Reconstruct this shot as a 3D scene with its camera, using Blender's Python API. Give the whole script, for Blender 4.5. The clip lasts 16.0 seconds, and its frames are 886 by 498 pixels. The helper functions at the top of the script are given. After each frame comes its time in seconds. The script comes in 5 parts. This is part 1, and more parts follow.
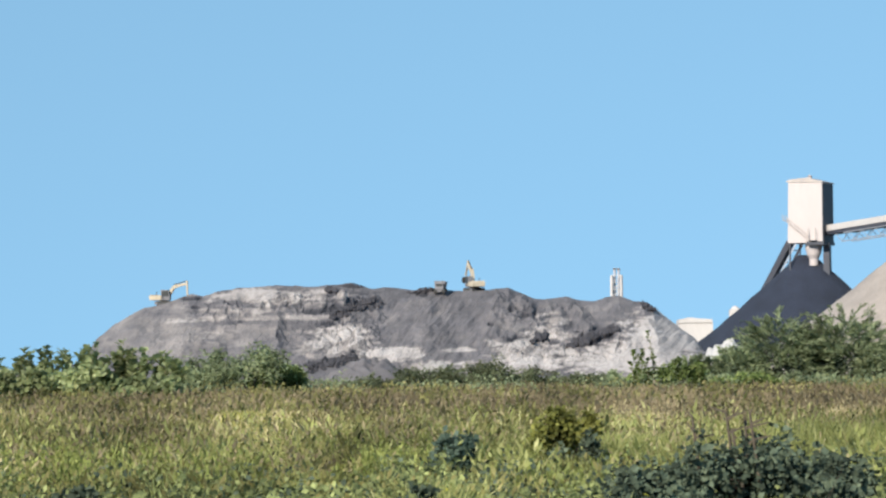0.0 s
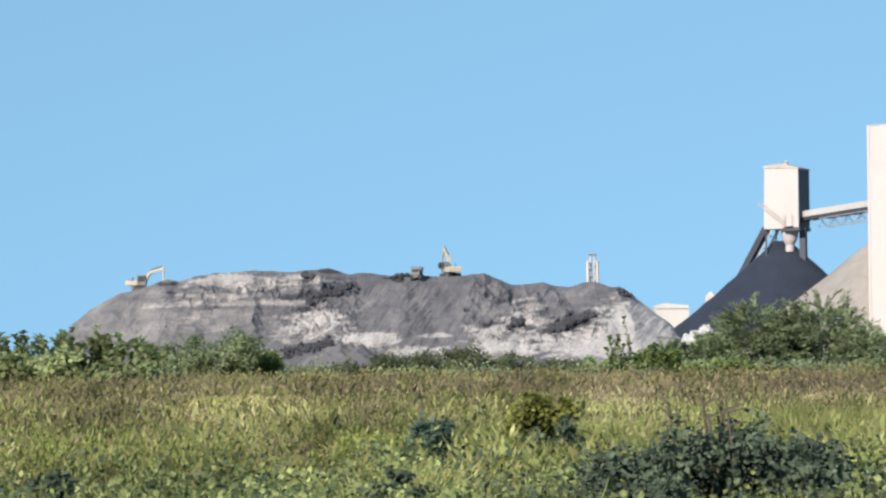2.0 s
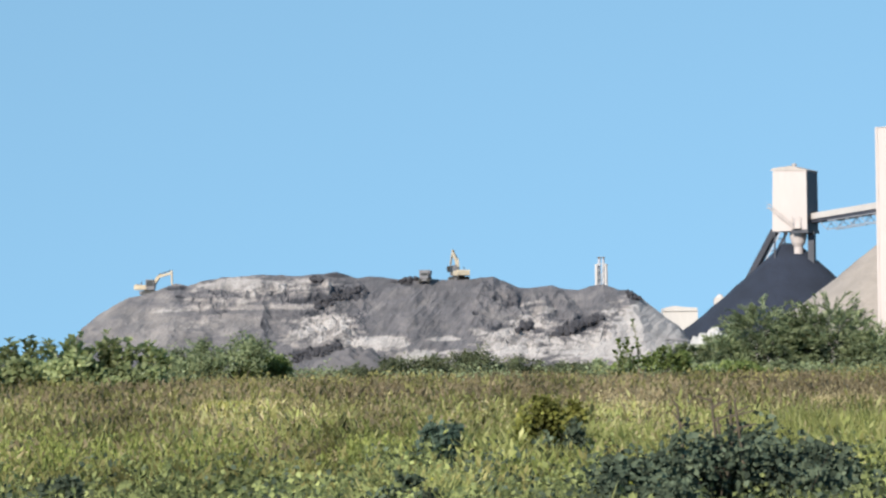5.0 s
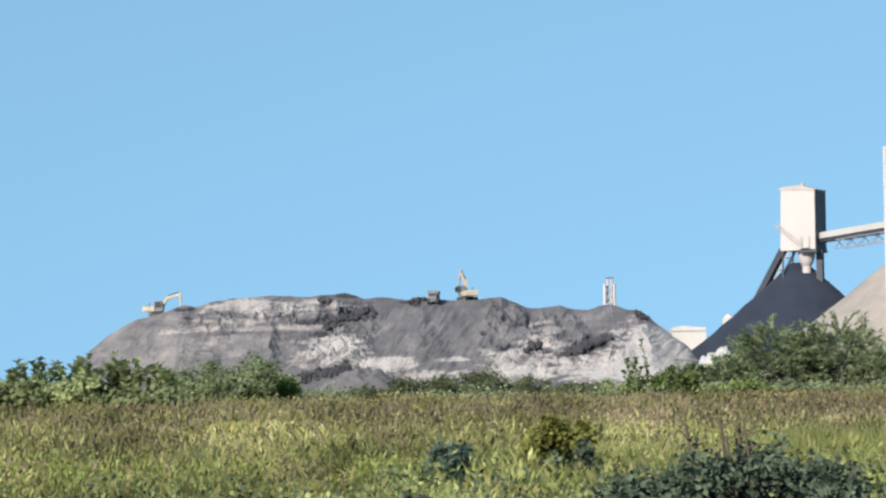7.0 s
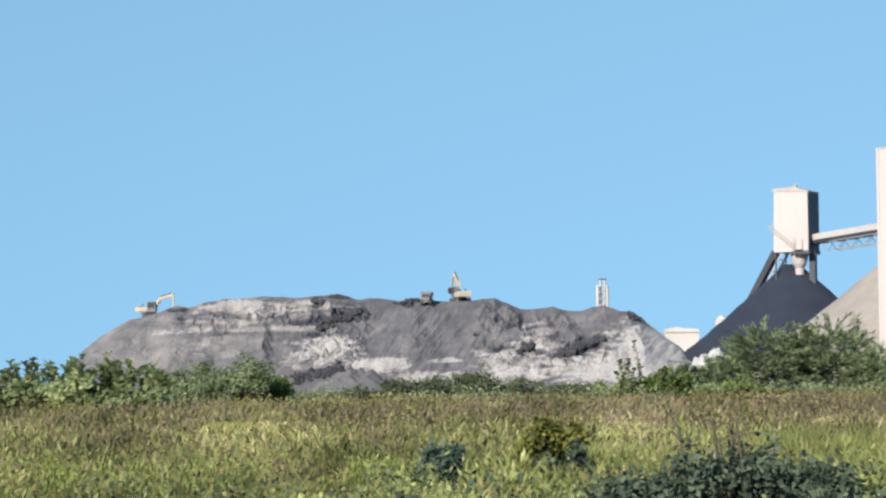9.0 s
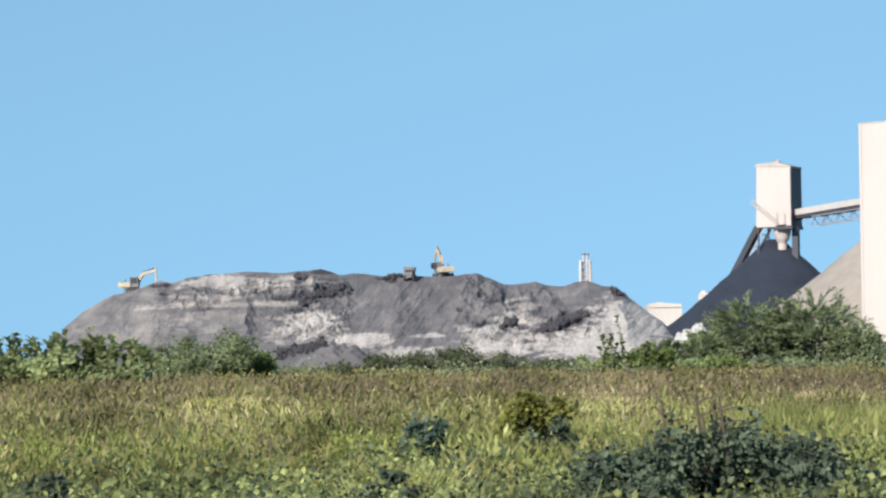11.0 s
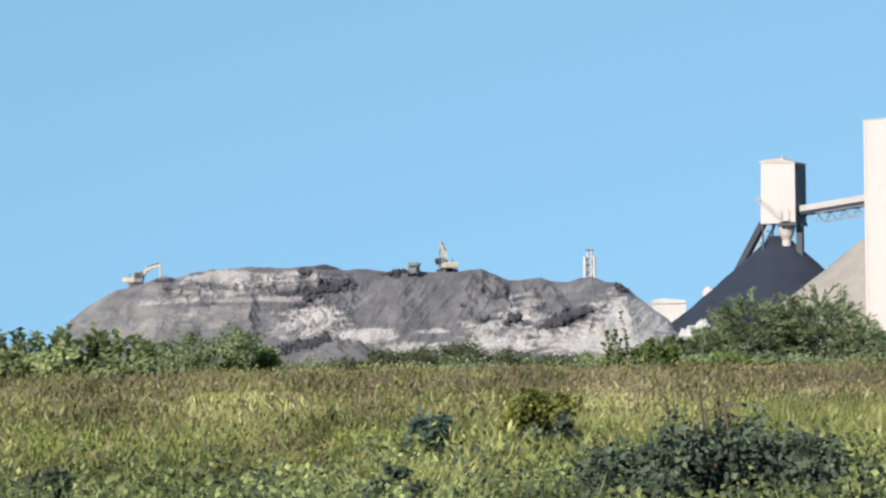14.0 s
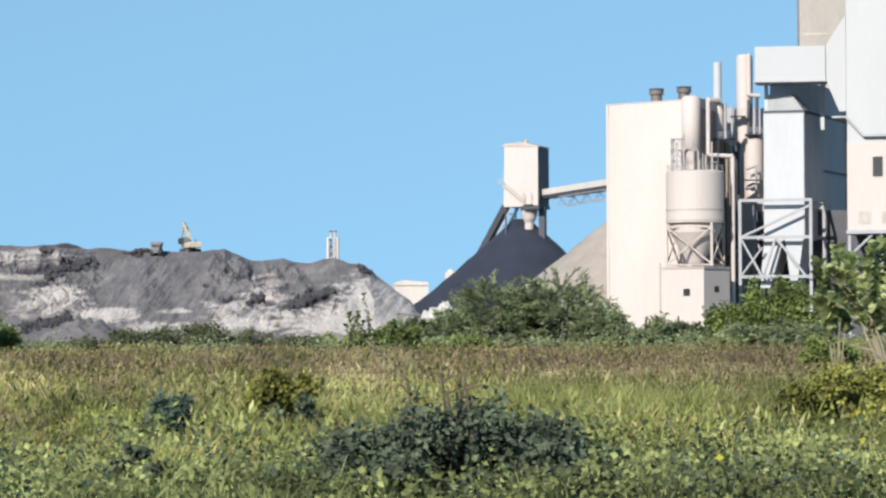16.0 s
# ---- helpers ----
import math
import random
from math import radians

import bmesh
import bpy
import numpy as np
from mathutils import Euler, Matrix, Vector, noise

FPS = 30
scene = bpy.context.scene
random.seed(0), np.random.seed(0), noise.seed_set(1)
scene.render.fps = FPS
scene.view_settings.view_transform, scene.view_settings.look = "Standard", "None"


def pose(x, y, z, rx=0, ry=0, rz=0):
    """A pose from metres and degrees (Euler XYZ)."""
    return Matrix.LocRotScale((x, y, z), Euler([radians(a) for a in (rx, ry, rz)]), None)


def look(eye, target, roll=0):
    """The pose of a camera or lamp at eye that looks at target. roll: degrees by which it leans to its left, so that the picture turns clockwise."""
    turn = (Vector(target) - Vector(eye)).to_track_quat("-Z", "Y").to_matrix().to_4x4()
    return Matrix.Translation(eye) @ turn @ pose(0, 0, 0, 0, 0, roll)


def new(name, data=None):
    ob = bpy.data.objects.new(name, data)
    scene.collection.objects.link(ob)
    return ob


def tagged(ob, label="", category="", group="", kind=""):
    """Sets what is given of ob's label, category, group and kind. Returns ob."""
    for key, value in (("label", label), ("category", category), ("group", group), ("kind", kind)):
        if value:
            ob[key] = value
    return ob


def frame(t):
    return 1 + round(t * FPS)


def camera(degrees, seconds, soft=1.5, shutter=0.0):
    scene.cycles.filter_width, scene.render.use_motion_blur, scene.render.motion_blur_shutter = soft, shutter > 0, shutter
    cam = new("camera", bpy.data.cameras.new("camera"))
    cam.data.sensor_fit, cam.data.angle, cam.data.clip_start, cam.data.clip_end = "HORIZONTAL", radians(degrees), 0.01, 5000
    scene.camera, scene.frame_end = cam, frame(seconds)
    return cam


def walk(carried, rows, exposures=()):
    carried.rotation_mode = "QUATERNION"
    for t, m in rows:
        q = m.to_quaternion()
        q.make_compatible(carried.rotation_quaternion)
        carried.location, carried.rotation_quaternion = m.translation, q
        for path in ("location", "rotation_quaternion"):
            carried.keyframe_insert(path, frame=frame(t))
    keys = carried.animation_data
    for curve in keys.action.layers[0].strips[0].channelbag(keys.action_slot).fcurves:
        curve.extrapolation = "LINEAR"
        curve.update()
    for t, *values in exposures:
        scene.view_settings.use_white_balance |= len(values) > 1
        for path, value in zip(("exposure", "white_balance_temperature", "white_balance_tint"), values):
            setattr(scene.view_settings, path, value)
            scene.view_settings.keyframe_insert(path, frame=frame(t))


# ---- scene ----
cam = camera(15.0, 16.0, soft=2.4)
EYE = 2.6
# seconds, yaw, pitch, lean
ROWS = [
    (0.0, 0.245, 1.988, -0.590),
    (0.5, -0.193, 1.664, -0.558),
    (1.0, -0.196, 1.681, -0.567),
    (1.5, -0.438, 1.544, -0.553),
    (2.0, -0.156, 1.738, -0.535),
    (2.5, -0.117, 1.782, -0.600),
    (3.0, -0.137, 1.745, -0.509),
    (3.5, -0.000, 1.770, -0.672),
    (4.0, 0.029, 1.761, -0.667),
    (6.5, -0.008, 2.041, -0.909),
    (7.0, 0.122, 2.149, -0.906),
    (7.5, 0.068, 2.166, -1.004),
    (8.0, 0.058, 2.246, -0.836),
    (8.2, -0.013, 2.222, -0.870),
    (10.3, 0.052, 2.081, -0.712),
    (10.5, -0.183, 1.909, -0.757),
    (11.0, -0.283, 1.739, -0.853),
    (11.5, 0.075, 1.912, -0.917),
    (12.0, 0.072, 1.843, -0.797),
    (12.5, 0.075, 1.897, -0.797),
    (13.0, -0.105, 1.721, -0.882),
    (13.5, -0.270, 1.586, -0.884),
    (14.0, -0.209, 1.665, -0.720),
    (14.5, -1.066, 1.172, -0.587),
    (15.0, -2.214, 1.273, -0.506),
    (15.5, -3.094, 1.504, -0.322),
    (16.0, -4.575, 1.305, -0.250),
]
walk(cam, [(t, pose(0, 0, EYE, 90 + pitch, 0, yaw) @ pose(0, 0, 0, 0, 0, lean)) for t, yaw, pitch, lean in ROWS])

# ---- light ----
SUN_ELEV, SUN_SIDE = 27.0, 31.0  # degrees above the horizon; degrees to the left of straight behind the first view
to_sun = Vector((-math.sin(radians(SUN_SIDE)) * math.cos(radians(SUN_ELEV)), -math.cos(radians(SUN_SIDE)) * math.cos(radians(SUN_ELEV)), math.sin(radians(SUN_ELEV))))
world = bpy.data.worlds.new("sky")
scene.world = world
world.use_nodes = True
wn, wl = world.node_tree.nodes, world.node_tree.links
sky = wn.new("ShaderNodeTexSky")
sky.sky_type, sky.sun_disc = "NISHITA", False
sky.sun_elevation, sky.sun_rotation = radians(SUN_ELEV), radians(180 + SUN_SIDE)
sky.air_density, sky.dust_density, sky.ozone_density = 1.0, 0.0, 2.5
coord, lift, tint = wn.new("ShaderNodeTexCoord"), wn.new("ShaderNodeMapping"), wn.new("ShaderNodeMix")
lift.inputs["Scale"].default_value, lift.inputs["Location"].default_value = (1, 1, 0.55), (0, 0, 0.42)
tint.data_type, tint.blend_type = "RGBA", "MULTIPLY"
tint.inputs["Factor"].default_value = 1.0
tint.inputs["B"].default_value = (1.08, 1.22, 1.02, 1)
wl.new(coord.outputs["Generated"], lift.inputs["Vector"])
wl.new(lift.outputs["Vector"], sky.inputs["Vector"])
wl.new(sky.outputs["Color"], tint.inputs["A"])
wl.new(tint.outputs["Result"], wn["Background"].inputs["Color"])
wn["Background"].inputs["Strength"].default_value = 0.132
sun = new("sun", bpy.data.lights.new("sun", "SUN"))
sun.data.energy, sun.data.angle, sun.data.color = 4.0, radians(0.5), (1.0, 0.92, 0.80)
sun.matrix_world = look(to_sun * 50, (0, 0, 0))
scene.view_settings.exposure = 0.8


# ---- materials ----
def mat(name, base, rough=0.8, var=0.25, scale=1.0, bump=0.1, metal=0.0, streak=1.0):
    """A surface with two scales of stain and grain; streak below 1 draws the stains out downwards."""
    m = bpy.data.materials.new(name)
    m.use_nodes = True
    n, l = m.node_tree.nodes, m.node_tree.links
    p = n["Principled BSDF"]
    p.inputs["Roughness"].default_value, p.inputs["Metallic"].default_value = rough, metal
    geo, mp = n.new("ShaderNodeNewGeometry"), n.new("ShaderNodeMapping")
    mp.inputs["Scale"].default_value = (1, 1, streak)
    l.new(geo.outputs["Position"], mp.inputs["Vector"])
    total = None
    for s, a in ((scale, 1.0), (scale * 9.0, 0.6)):
        t = n.new("ShaderNodeTexNoise")
        t.inputs["Scale"].default_value, t.inputs["Detail"].default_value = s, 5
        l.new(mp.outputs["Vector"], t.inputs["Vector"])
        r = n.new("ShaderNodeMapRange")
        r.inputs["From Min"].default_value, r.inputs["From Max"].default_value = 0.3, 0.7
        r.inputs["To Min"].default_value, r.inputs["To Max"].default_value = 1 - var * a, 1 + var * a * 0.6
        l.new(t.outputs["Fac"], r.inputs["Value"])
        if total:
            mul = n.new("ShaderNodeMath")
            mul.operation = "MULTIPLY"
            l.new(total, mul.inputs[0]), l.new(r.outputs["Result"], mul.inputs[1])
            total = mul.outputs[0]
        else:
            total = r.outputs["Result"]
    mix = n.new("ShaderNodeVectorMath")
    mix.operation = "SCALE"
    mix.inputs[0].default_value = base
    l.new(total, mix.inputs["Scale"])
    l.new(mix.outputs["Vector"], p.inputs["Base Color"])
    if bump:
        b = n.new("ShaderNodeBump")
        b.inputs["Strength"].default_value, b.inputs["Distance"].default_value = bump, 0.3 / scale
        l.new(total, b.inputs["Height"])
        l.new(b.outputs["Normal"], p.inputs["Normal"])
    return m


def leaf_mat(name, tones, thin=0.3, rough=0.55, patch=0.12, shades=(0.7, 1.25), deep=1.0, plant=1.8):
    """Foliage: each leaf or blade takes one of the tones, and broad patches run lighter and darker."""
    m = bpy.data.materials.new(name)
    m.use_nodes = True
    n, l = m.node_tree.nodes, m.node_tree.links
    p = n["Principled BSDF"]
    p.inputs["Roughness"].default_value = rough
    p.inputs["Specular IOR Level"].default_value = 0.15
    geo, ramp, t = n.new("ShaderNodeNewGeometry"), n.new("ShaderNodeValToRGB"), n.new("ShaderNodeTexNoise")
    ramp.color_ramp.elements.remove(ramp.color_ramp.elements[1])
    for i, c in enumerate(tones):
        e = ramp.color_ramp.elements[0] if i == 0 else ramp.color_ramp.elements.new(i / (len(tones) - 1))
        e.color = (*c, 1)
    t.inputs["Scale"].default_value, t.inputs["Detail"].default_value = patch, 3
    mp = n.new("ShaderNodeMapping")
    mp.inputs["Scale"].default_value = (1, deep, 1)
    l.new(geo.outputs["Position"], mp.inputs["Vector"])
    l.new(mp.outputs["Vector"], t.inputs["Vector"])
    mix = n.new("ShaderNodeMath")
    mix.operation = "MULTIPLY_ADD"
    mix.inputs[1].default_value, mix.inputs[2].default_value = 0.6, -0.3
    l.new(t.outputs["Fac"], mix.inputs[0])
    # leaves of one plant are alike; plant is the number of plants in a metre
    own, spread, both = n.new("ShaderNodeTexNoise"), n.new("ShaderNodeMapRange"), n.new("ShaderNodeMath")
    own.inputs["Scale"].default_value, own.inputs["Detail"].default_value = plant, 2
    l.new(geo.outputs["Position"], own.inputs["Vector"])
    spread.inputs["From Min"].default_value, spread.inputs["From Max"].default_value = 0.35, 0.65
    spread.inputs["To Max"].default_value = 0.55
    l.new(own.outputs["Fac"], spread.inputs["Value"])
    both.operation = "ADD"
    l.new(spread.outputs["Result"], both.inputs[0]), l.new(mix.outputs[0], both.inputs[1])
    half = n.new("ShaderNodeMath")
    half.operation = "MULTIPLY_ADD"
    half.inputs[1].default_value = 0.45
    l.new(geo.outputs["Random Per Island"], half.inputs[0]), l.new(both.outputs[0], half.inputs[2])
    l.new(half.outputs[0], ramp.inputs["Fac"])
    r = n.new("ShaderNodeMapRange")
    r.inputs["From Min"].default_value, r.inputs["From Max"].default_value = 0.35, 0.65
    r.inputs["To Min"].default_value, r.inputs["To Max"].default_value = shades
    l.new(t.outputs["Fac"], r.inputs["Value"])
    sc = n.new("ShaderNodeVectorMath")
    sc.operation = "SCALE"
    l.new(ramp.outputs["Color"], sc.inputs[0]), l.new(r.outputs["Result"], sc.inputs["Scale"])
    l.new(sc.outputs["Vector"], p.inputs["Base Color"])
    tr, ms = n.new("ShaderNodeBsdfTranslucent"), n.new("ShaderNodeMixShader")
    ms.inputs["Fac"].default_value = thin
    l.new(sc.outputs["Vector"], tr.inputs["Color"])
    l.new(p.outputs["BSDF"], ms.inputs[1]), l.new(tr.outputs["BSDF"], ms.inputs[2])
    l.new(ms.outputs["Shader"], n["Material Output"].inputs["Surface"])
    return m


CREAM = mat("cream paint", (0.466, 0.413, 0.40), 0.7, 0.05, 0.12, 0.05, streak=0.3)
CREAM_DIRTY = mat("weathered cream paint", (0.40, 0.352, 0.325), 0.75, 0.18, 0.25, 0.1, streak=0.3)
OFF_WHITE = mat("off-white paint", (0.50, 0.465, 0.445), 0.7, 0.08, 0.15, 0.05, streak=0.3)
TAN = mat("tan cladding", (0.345, 0.318, 0.295), 0.75, 0.12, 0.2, 0.1, streak=0.3)
WHITE = mat("white cladding", (0.375, 0.382, 0.405), 0.6, 0.03, 0.15, 0.05, streak=0.3)
PALE_BLUE = mat("pale grey-blue cladding", (0.395, 0.408, 0.44), 0.6, 0.06, 0.15, 0.05, streak=0.3)
GREY_STEEL = mat("grey painted steel", (0.30, 0.31, 0.34), 0.6, 0.15, 0.4, 0.1)
SLATE = mat("slate grey and shaded cladding", (0.37, 0.38, 0.42), 0.65, 0.12, 0.2, 0.1, streak=0.3)
# dark steel; also paints the shade on the transfer tower's side
DARK_STEEL_AND_SHADE = mat("dark steel", (0.046, 0.050, 0.068), 0.6, 0.2, 0.4, 0.1)
BROWN_STEEL_AND_SHADE = mat("brown steel and painted shade", (0.21, 0.175, 0.155), 0.7, 0.2, 0.3, 0.1)
VENT = mat("roof vent metal", (0.12, 0.11, 0.105), 0.6, 0.2, 0.8, 0.1)
GLASS_DARK = mat("dark opening", (0.03, 0.03, 0.028), 0.3, 0.2, 1.0, 0.0)
# the blue of distance haze and shade is put into the coal's colour
COAL = mat("coal", (0.018, 0.024, 0.042), 0.95, 0.25, 0.25, 0.35)
LIMESTONE = mat("crushed limestone", (0.30, 0.262, 0.235), 0.95, 0.15, 0.25, 0.3)
FRESH_ASH = mat("fresh grey ash", (0.125, 0.115, 0.12), 0.95, 0.15, 0.3, 0.3)
PALE_ASH = mat("pale ash", (0.31, 0.29, 0.275), 0.95, 0.2, 0.5, 0.4)
CLOD = mat("dark clinker", (0.05, 0.048, 0.056), 0.95, 0.3, 0.6, 0.5)
CHALK = mat("white crushed rock", (0.43, 0.415, 0.40), 0.95, 0.15, 0.5, 0.4)
YELLOW = mat("yellow machine paint", (0.48, 0.41, 0.31), 0.55, 0.15, 1.0, 0.05)
PALE_YELLOW = mat("sun-bleached yellow paint", (0.40, 0.33, 0.235), 0.55, 0.15, 1.0, 0.05)
MACHINE_GREY = mat("dusty machine grey", (0.165, 0.16, 0.17), 0.7, 0.2, 1.0, 0.1)
TRACK = mat("track steel", (0.05, 0.048, 0.045), 0.8, 0.25, 2.0, 0.2)
BARK = mat("pale bark", (0.26, 0.235, 0.16), 0.85, 0.25, 3.0, 0.3)
TWIG = mat("dry brown twig", (0.085, 0.066, 0.045), 0.9, 0.2, 3.0, 0.2)
DARK_BARK = mat("dark bark", (0.07, 0.055, 0.04), 0.9, 0.25, 3.0, 0.3)
SOIL = mat("dry soil and litter", (0.13, 0.115, 0.060), 0.95, 0.35, 0.06, 0.3)
# the darkest tone paints the shaded gaps between vine leaves
VINE = leaf_mat("vine leaves", [(0.020, 0.029, 0.013), (0.090, 0.110, 0.046), (0.226, 0.253, 0.099), (0.396, 0.424, 0.165)], thin=0.35, patch=0.6, shades=(0.6, 1.4), deep=0.35, plant=3.0)
DARK_LEAF = leaf_mat("dark bush and shaded inner leaves", [(0.031, 0.042, 0.029), (0.065, 0.085, 0.057), (0.115, 0.141, 0.092)], thin=0.2, rough=0.8, patch=1.5, shades=(0.6, 1.5), plant=4.0)
BLUE_LEAF = leaf_mat("blue-green leaves", [(0.022, 0.038, 0.030), (0.045, 0.070, 0.052), (0.085, 0.115, 0.085)], thin=0.15, patch=0.5)
OLIVE_LEAF = leaf_mat("olive leaves", [(0.07, 0.075, 0.019), (0.19, 0.195, 0.045), (0.36, 0.35, 0.10)], patch=1.2, shades=(0.65, 1.3))
THORN = leaf_mat("thorn tree leaves", [(0.111, 0.140, 0.073), (0.215, 0.257, 0.134), (0.364, 0.403, 0.241)], thin=0.5, patch=0.3, plant=1.2)
SCRUB = leaf_mat("grey-green scrub leaves", [(0.055, 0.068, 0.036), (0.11, 0.128, 0.068), (0.19, 0.205, 0.115)], thin=0.4, patch=0.3, plant=1.2)
BROAD = leaf_mat("broad leaves", [(0.13, 0.165, 0.07), (0.26, 0.30, 0.135), (0.44, 0.47, 0.26)], thin=0.5, patch=0.3)
LIME = leaf_mat("fresh green leaves", [(0.06, 0.095, 0.026), (0.135, 0.18, 0.052), (0.24, 0.275, 0.10)], patch=0.35)
TREE_LEAF = leaf_mat("broad tree leaves", [(0.091, 0.124, 0.047), (0.260, 0.312, 0.130), (0.520, 0.566, 0.305)], thin=0.4, patch=0.6)
YELLOW_GRASS = leaf_mat("yellow grass", [(0.34, 0.33, 0.09), (0.45, 0.43, 0.14), (0.56, 0.53, 0.21)], thin=0.4, patch=0.3)
YELLOW_LEAF = leaf_mat("yellowed leaves", [(0.30, 0.30, 0.03), (0.36, 0.34, 0.05)], patch=0.2)
GREEN_GRASS = leaf_mat("green guinea grass", [(0.138, 0.159, 0.049), (0.262, 0.276, 0.091), (0.442, 0.414, 0.199)], thin=0.35, patch=0.22, shades=(0.5, 1.5), deep=0.12)
STRAW = leaf_mat("straw grass", [(0.209, 0.179, 0.085), (0.333, 0.278, 0.149), (0.468, 0.394, 0.226)], thin=0.3, patch=0.22, shades=(0.5, 1.5), deep=0.12)
BROWN_GRASS = leaf_mat("brown seeding grass", [(0.171, 0.141, 0.071), (0.215, 0.174, 0.103), (0.266, 0.210, 0.132)], thin=0.3, patch=0.12, shades=(0.55, 1.45), deep=0.12, plant=0.8)

WEED = leaf_mat("field weeds", [(0.113, 0.117, 0.038), (0.210, 0.192, 0.071), (0.305, 0.266, 0.114)], thin=0.3, patch=0.22, shades=(0.5, 1.5), deep=0.12)
HAZE_WEED = leaf_mat("far field weeds", [(0.165, 0.132, 0.078), (0.192, 0.152, 0.089), (0.221, 0.178, 0.106)], thin=0.3, patch=0.12, shades=(0.55, 1.45), deep=0.12, plant=0.8)
GREEN_WEED = leaf_mat("fresh weeds", [(0.080, 0.098, 0.027), (0.185, 0.210, 0.056), (0.321, 0.336, 0.108)], thin=0.35, patch=0.3, shades=(0.6, 1.4), deep=0.3)
OLIVE_WEED = leaf_mat("dull olive weeds", [(0.090, 0.094, 0.032), (0.154, 0.150, 0.054), (0.231, 0.212, 0.084)], thin=0.3, patch=0.22, shades=(0.5, 1.5), deep=0.12)


def ash_mat():
    """Coal ash: grey, with pale and dark spoil from the heap's tone, which also holds painted shade."""
    m = mat("coal ash", (1, 1, 1), 0.95, 0.22, 0.18, 0.5)
    n, l = m.node_tree.nodes, m.node_tree.links
    p, stain = n["Principled BSDF"], next(x for x in n if x.type == "VECT_MATH")
    spoil, ramp = n.new("ShaderNodeAttribute"), n.new("ShaderNodeValToRGB")
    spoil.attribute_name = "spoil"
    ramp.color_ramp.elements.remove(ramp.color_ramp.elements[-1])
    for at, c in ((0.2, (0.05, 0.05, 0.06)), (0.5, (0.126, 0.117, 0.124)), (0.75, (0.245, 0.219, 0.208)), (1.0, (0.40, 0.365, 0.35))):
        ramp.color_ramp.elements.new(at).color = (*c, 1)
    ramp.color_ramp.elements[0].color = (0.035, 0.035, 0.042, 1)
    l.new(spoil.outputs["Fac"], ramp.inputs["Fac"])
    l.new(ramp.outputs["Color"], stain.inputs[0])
    return m


ASH = ash_mat()


# ---- mesh helpers ----
def finish(name, bm, material, parent=None, label="", smooth=False):
    me = bpy.data.meshes.new(name)
    bm.to_mesh(me)
    bm.free()
    me.materials.append(material)
    if smooth:
        me.shade_smooth()
    ob = new(name, me)
    if parent:
        ob.parent = parent
    if label:
        tagged(ob, label)
    return ob


def part(name, bm, material, parent, label="", smooth=False):
    return finish(name, bm, material, parent, label, smooth)


def base(name, at, label, category, group="", turn=0.0):
    """The Empty at the foot of a thing."""
    ob = new(name)
    ob.empty_display_size = 0.2
    ob.matrix_basis = pose(*at, 0, 0, turn)
    return tagged(ob, label, category, group)


def box(x0, x1, y0, y1, z0, z1, bm=None, bevel=0.0):
    bm = bm or bmesh.new()
    made = bmesh.ops.create_cube(bm, size=1, matrix=Matrix.Translation(((x0 + x1) / 2, (y0 + y1) / 2, (z0 + z1) / 2)) @ Matrix.Diagonal((x1 - x0, y1 - y0, z1 - z0, 1)))
    if bevel:
        edges = {e for v in made["verts"] for e in v.link_edges}
        bmesh.ops.bevel(bm, geom=list(edges), offset=bevel, segments=2, affect="EDGES")
    return bm


def prism(points, y0, y1, bm=None):
    """An outline in x and z, drawn out from y0 to y1."""
    bm = bm or bmesh.new()
    a, b = [bm.verts.new((x, y0, z)) for x, z in points], [bm.verts.new((x, y1, z)) for x, z in points]
    bm.faces.new(a), bm.faces.new(b[::-1])
    for i in range(len(a)):
        j = (i + 1) % len(a)
        bm.faces.new((a[j], a[i], b[i], b[j]))
    bmesh.ops.recalc_face_normals(bm, faces=bm.faces)
    return bm


def rod(a, b, r, bm=None, seg=4, r2=None):
    """A bar, pipe or tapered limb from a to b."""
    bm = bm or bmesh.new()
    a, b = Vector(a), Vector(b)
    way = b - a
    m = Matrix.Translation((a + b) / 2) @ way.to_track_quat("Z", "Y").to_matrix().to_4x4()
    if seg == 4:
        m = m @ pose(0, 0, 0, 0, 0, 45)
    bmesh.ops.create_cone(bm, cap_ends=True, segments=seg, radius1=r, radius2=r if r2 is None else r2, depth=way.length, matrix=m)
    return bm


def lathe(profile, seg=32, at=(0, 0), bm=None):
    """A round body from (radius, height) pairs."""
    bm = bm or bmesh.new()
    rings = [[bm.verts.new((at[0] + r * math.cos(2 * math.pi * i / seg), at[1] + r * math.sin(2 * math.pi * i / seg), z)) for i in range(seg)] for r, z in profile]
    for lo, hi in zip(rings, rings[1:]):
        for i in range(seg):
            bm.faces.new((lo[i], lo[(i + 1) % seg], hi[(i + 1) % seg], hi[i]))
    bm.faces.new(rings[0][::-1]), bm.faces.new(rings[-1])
    return bm


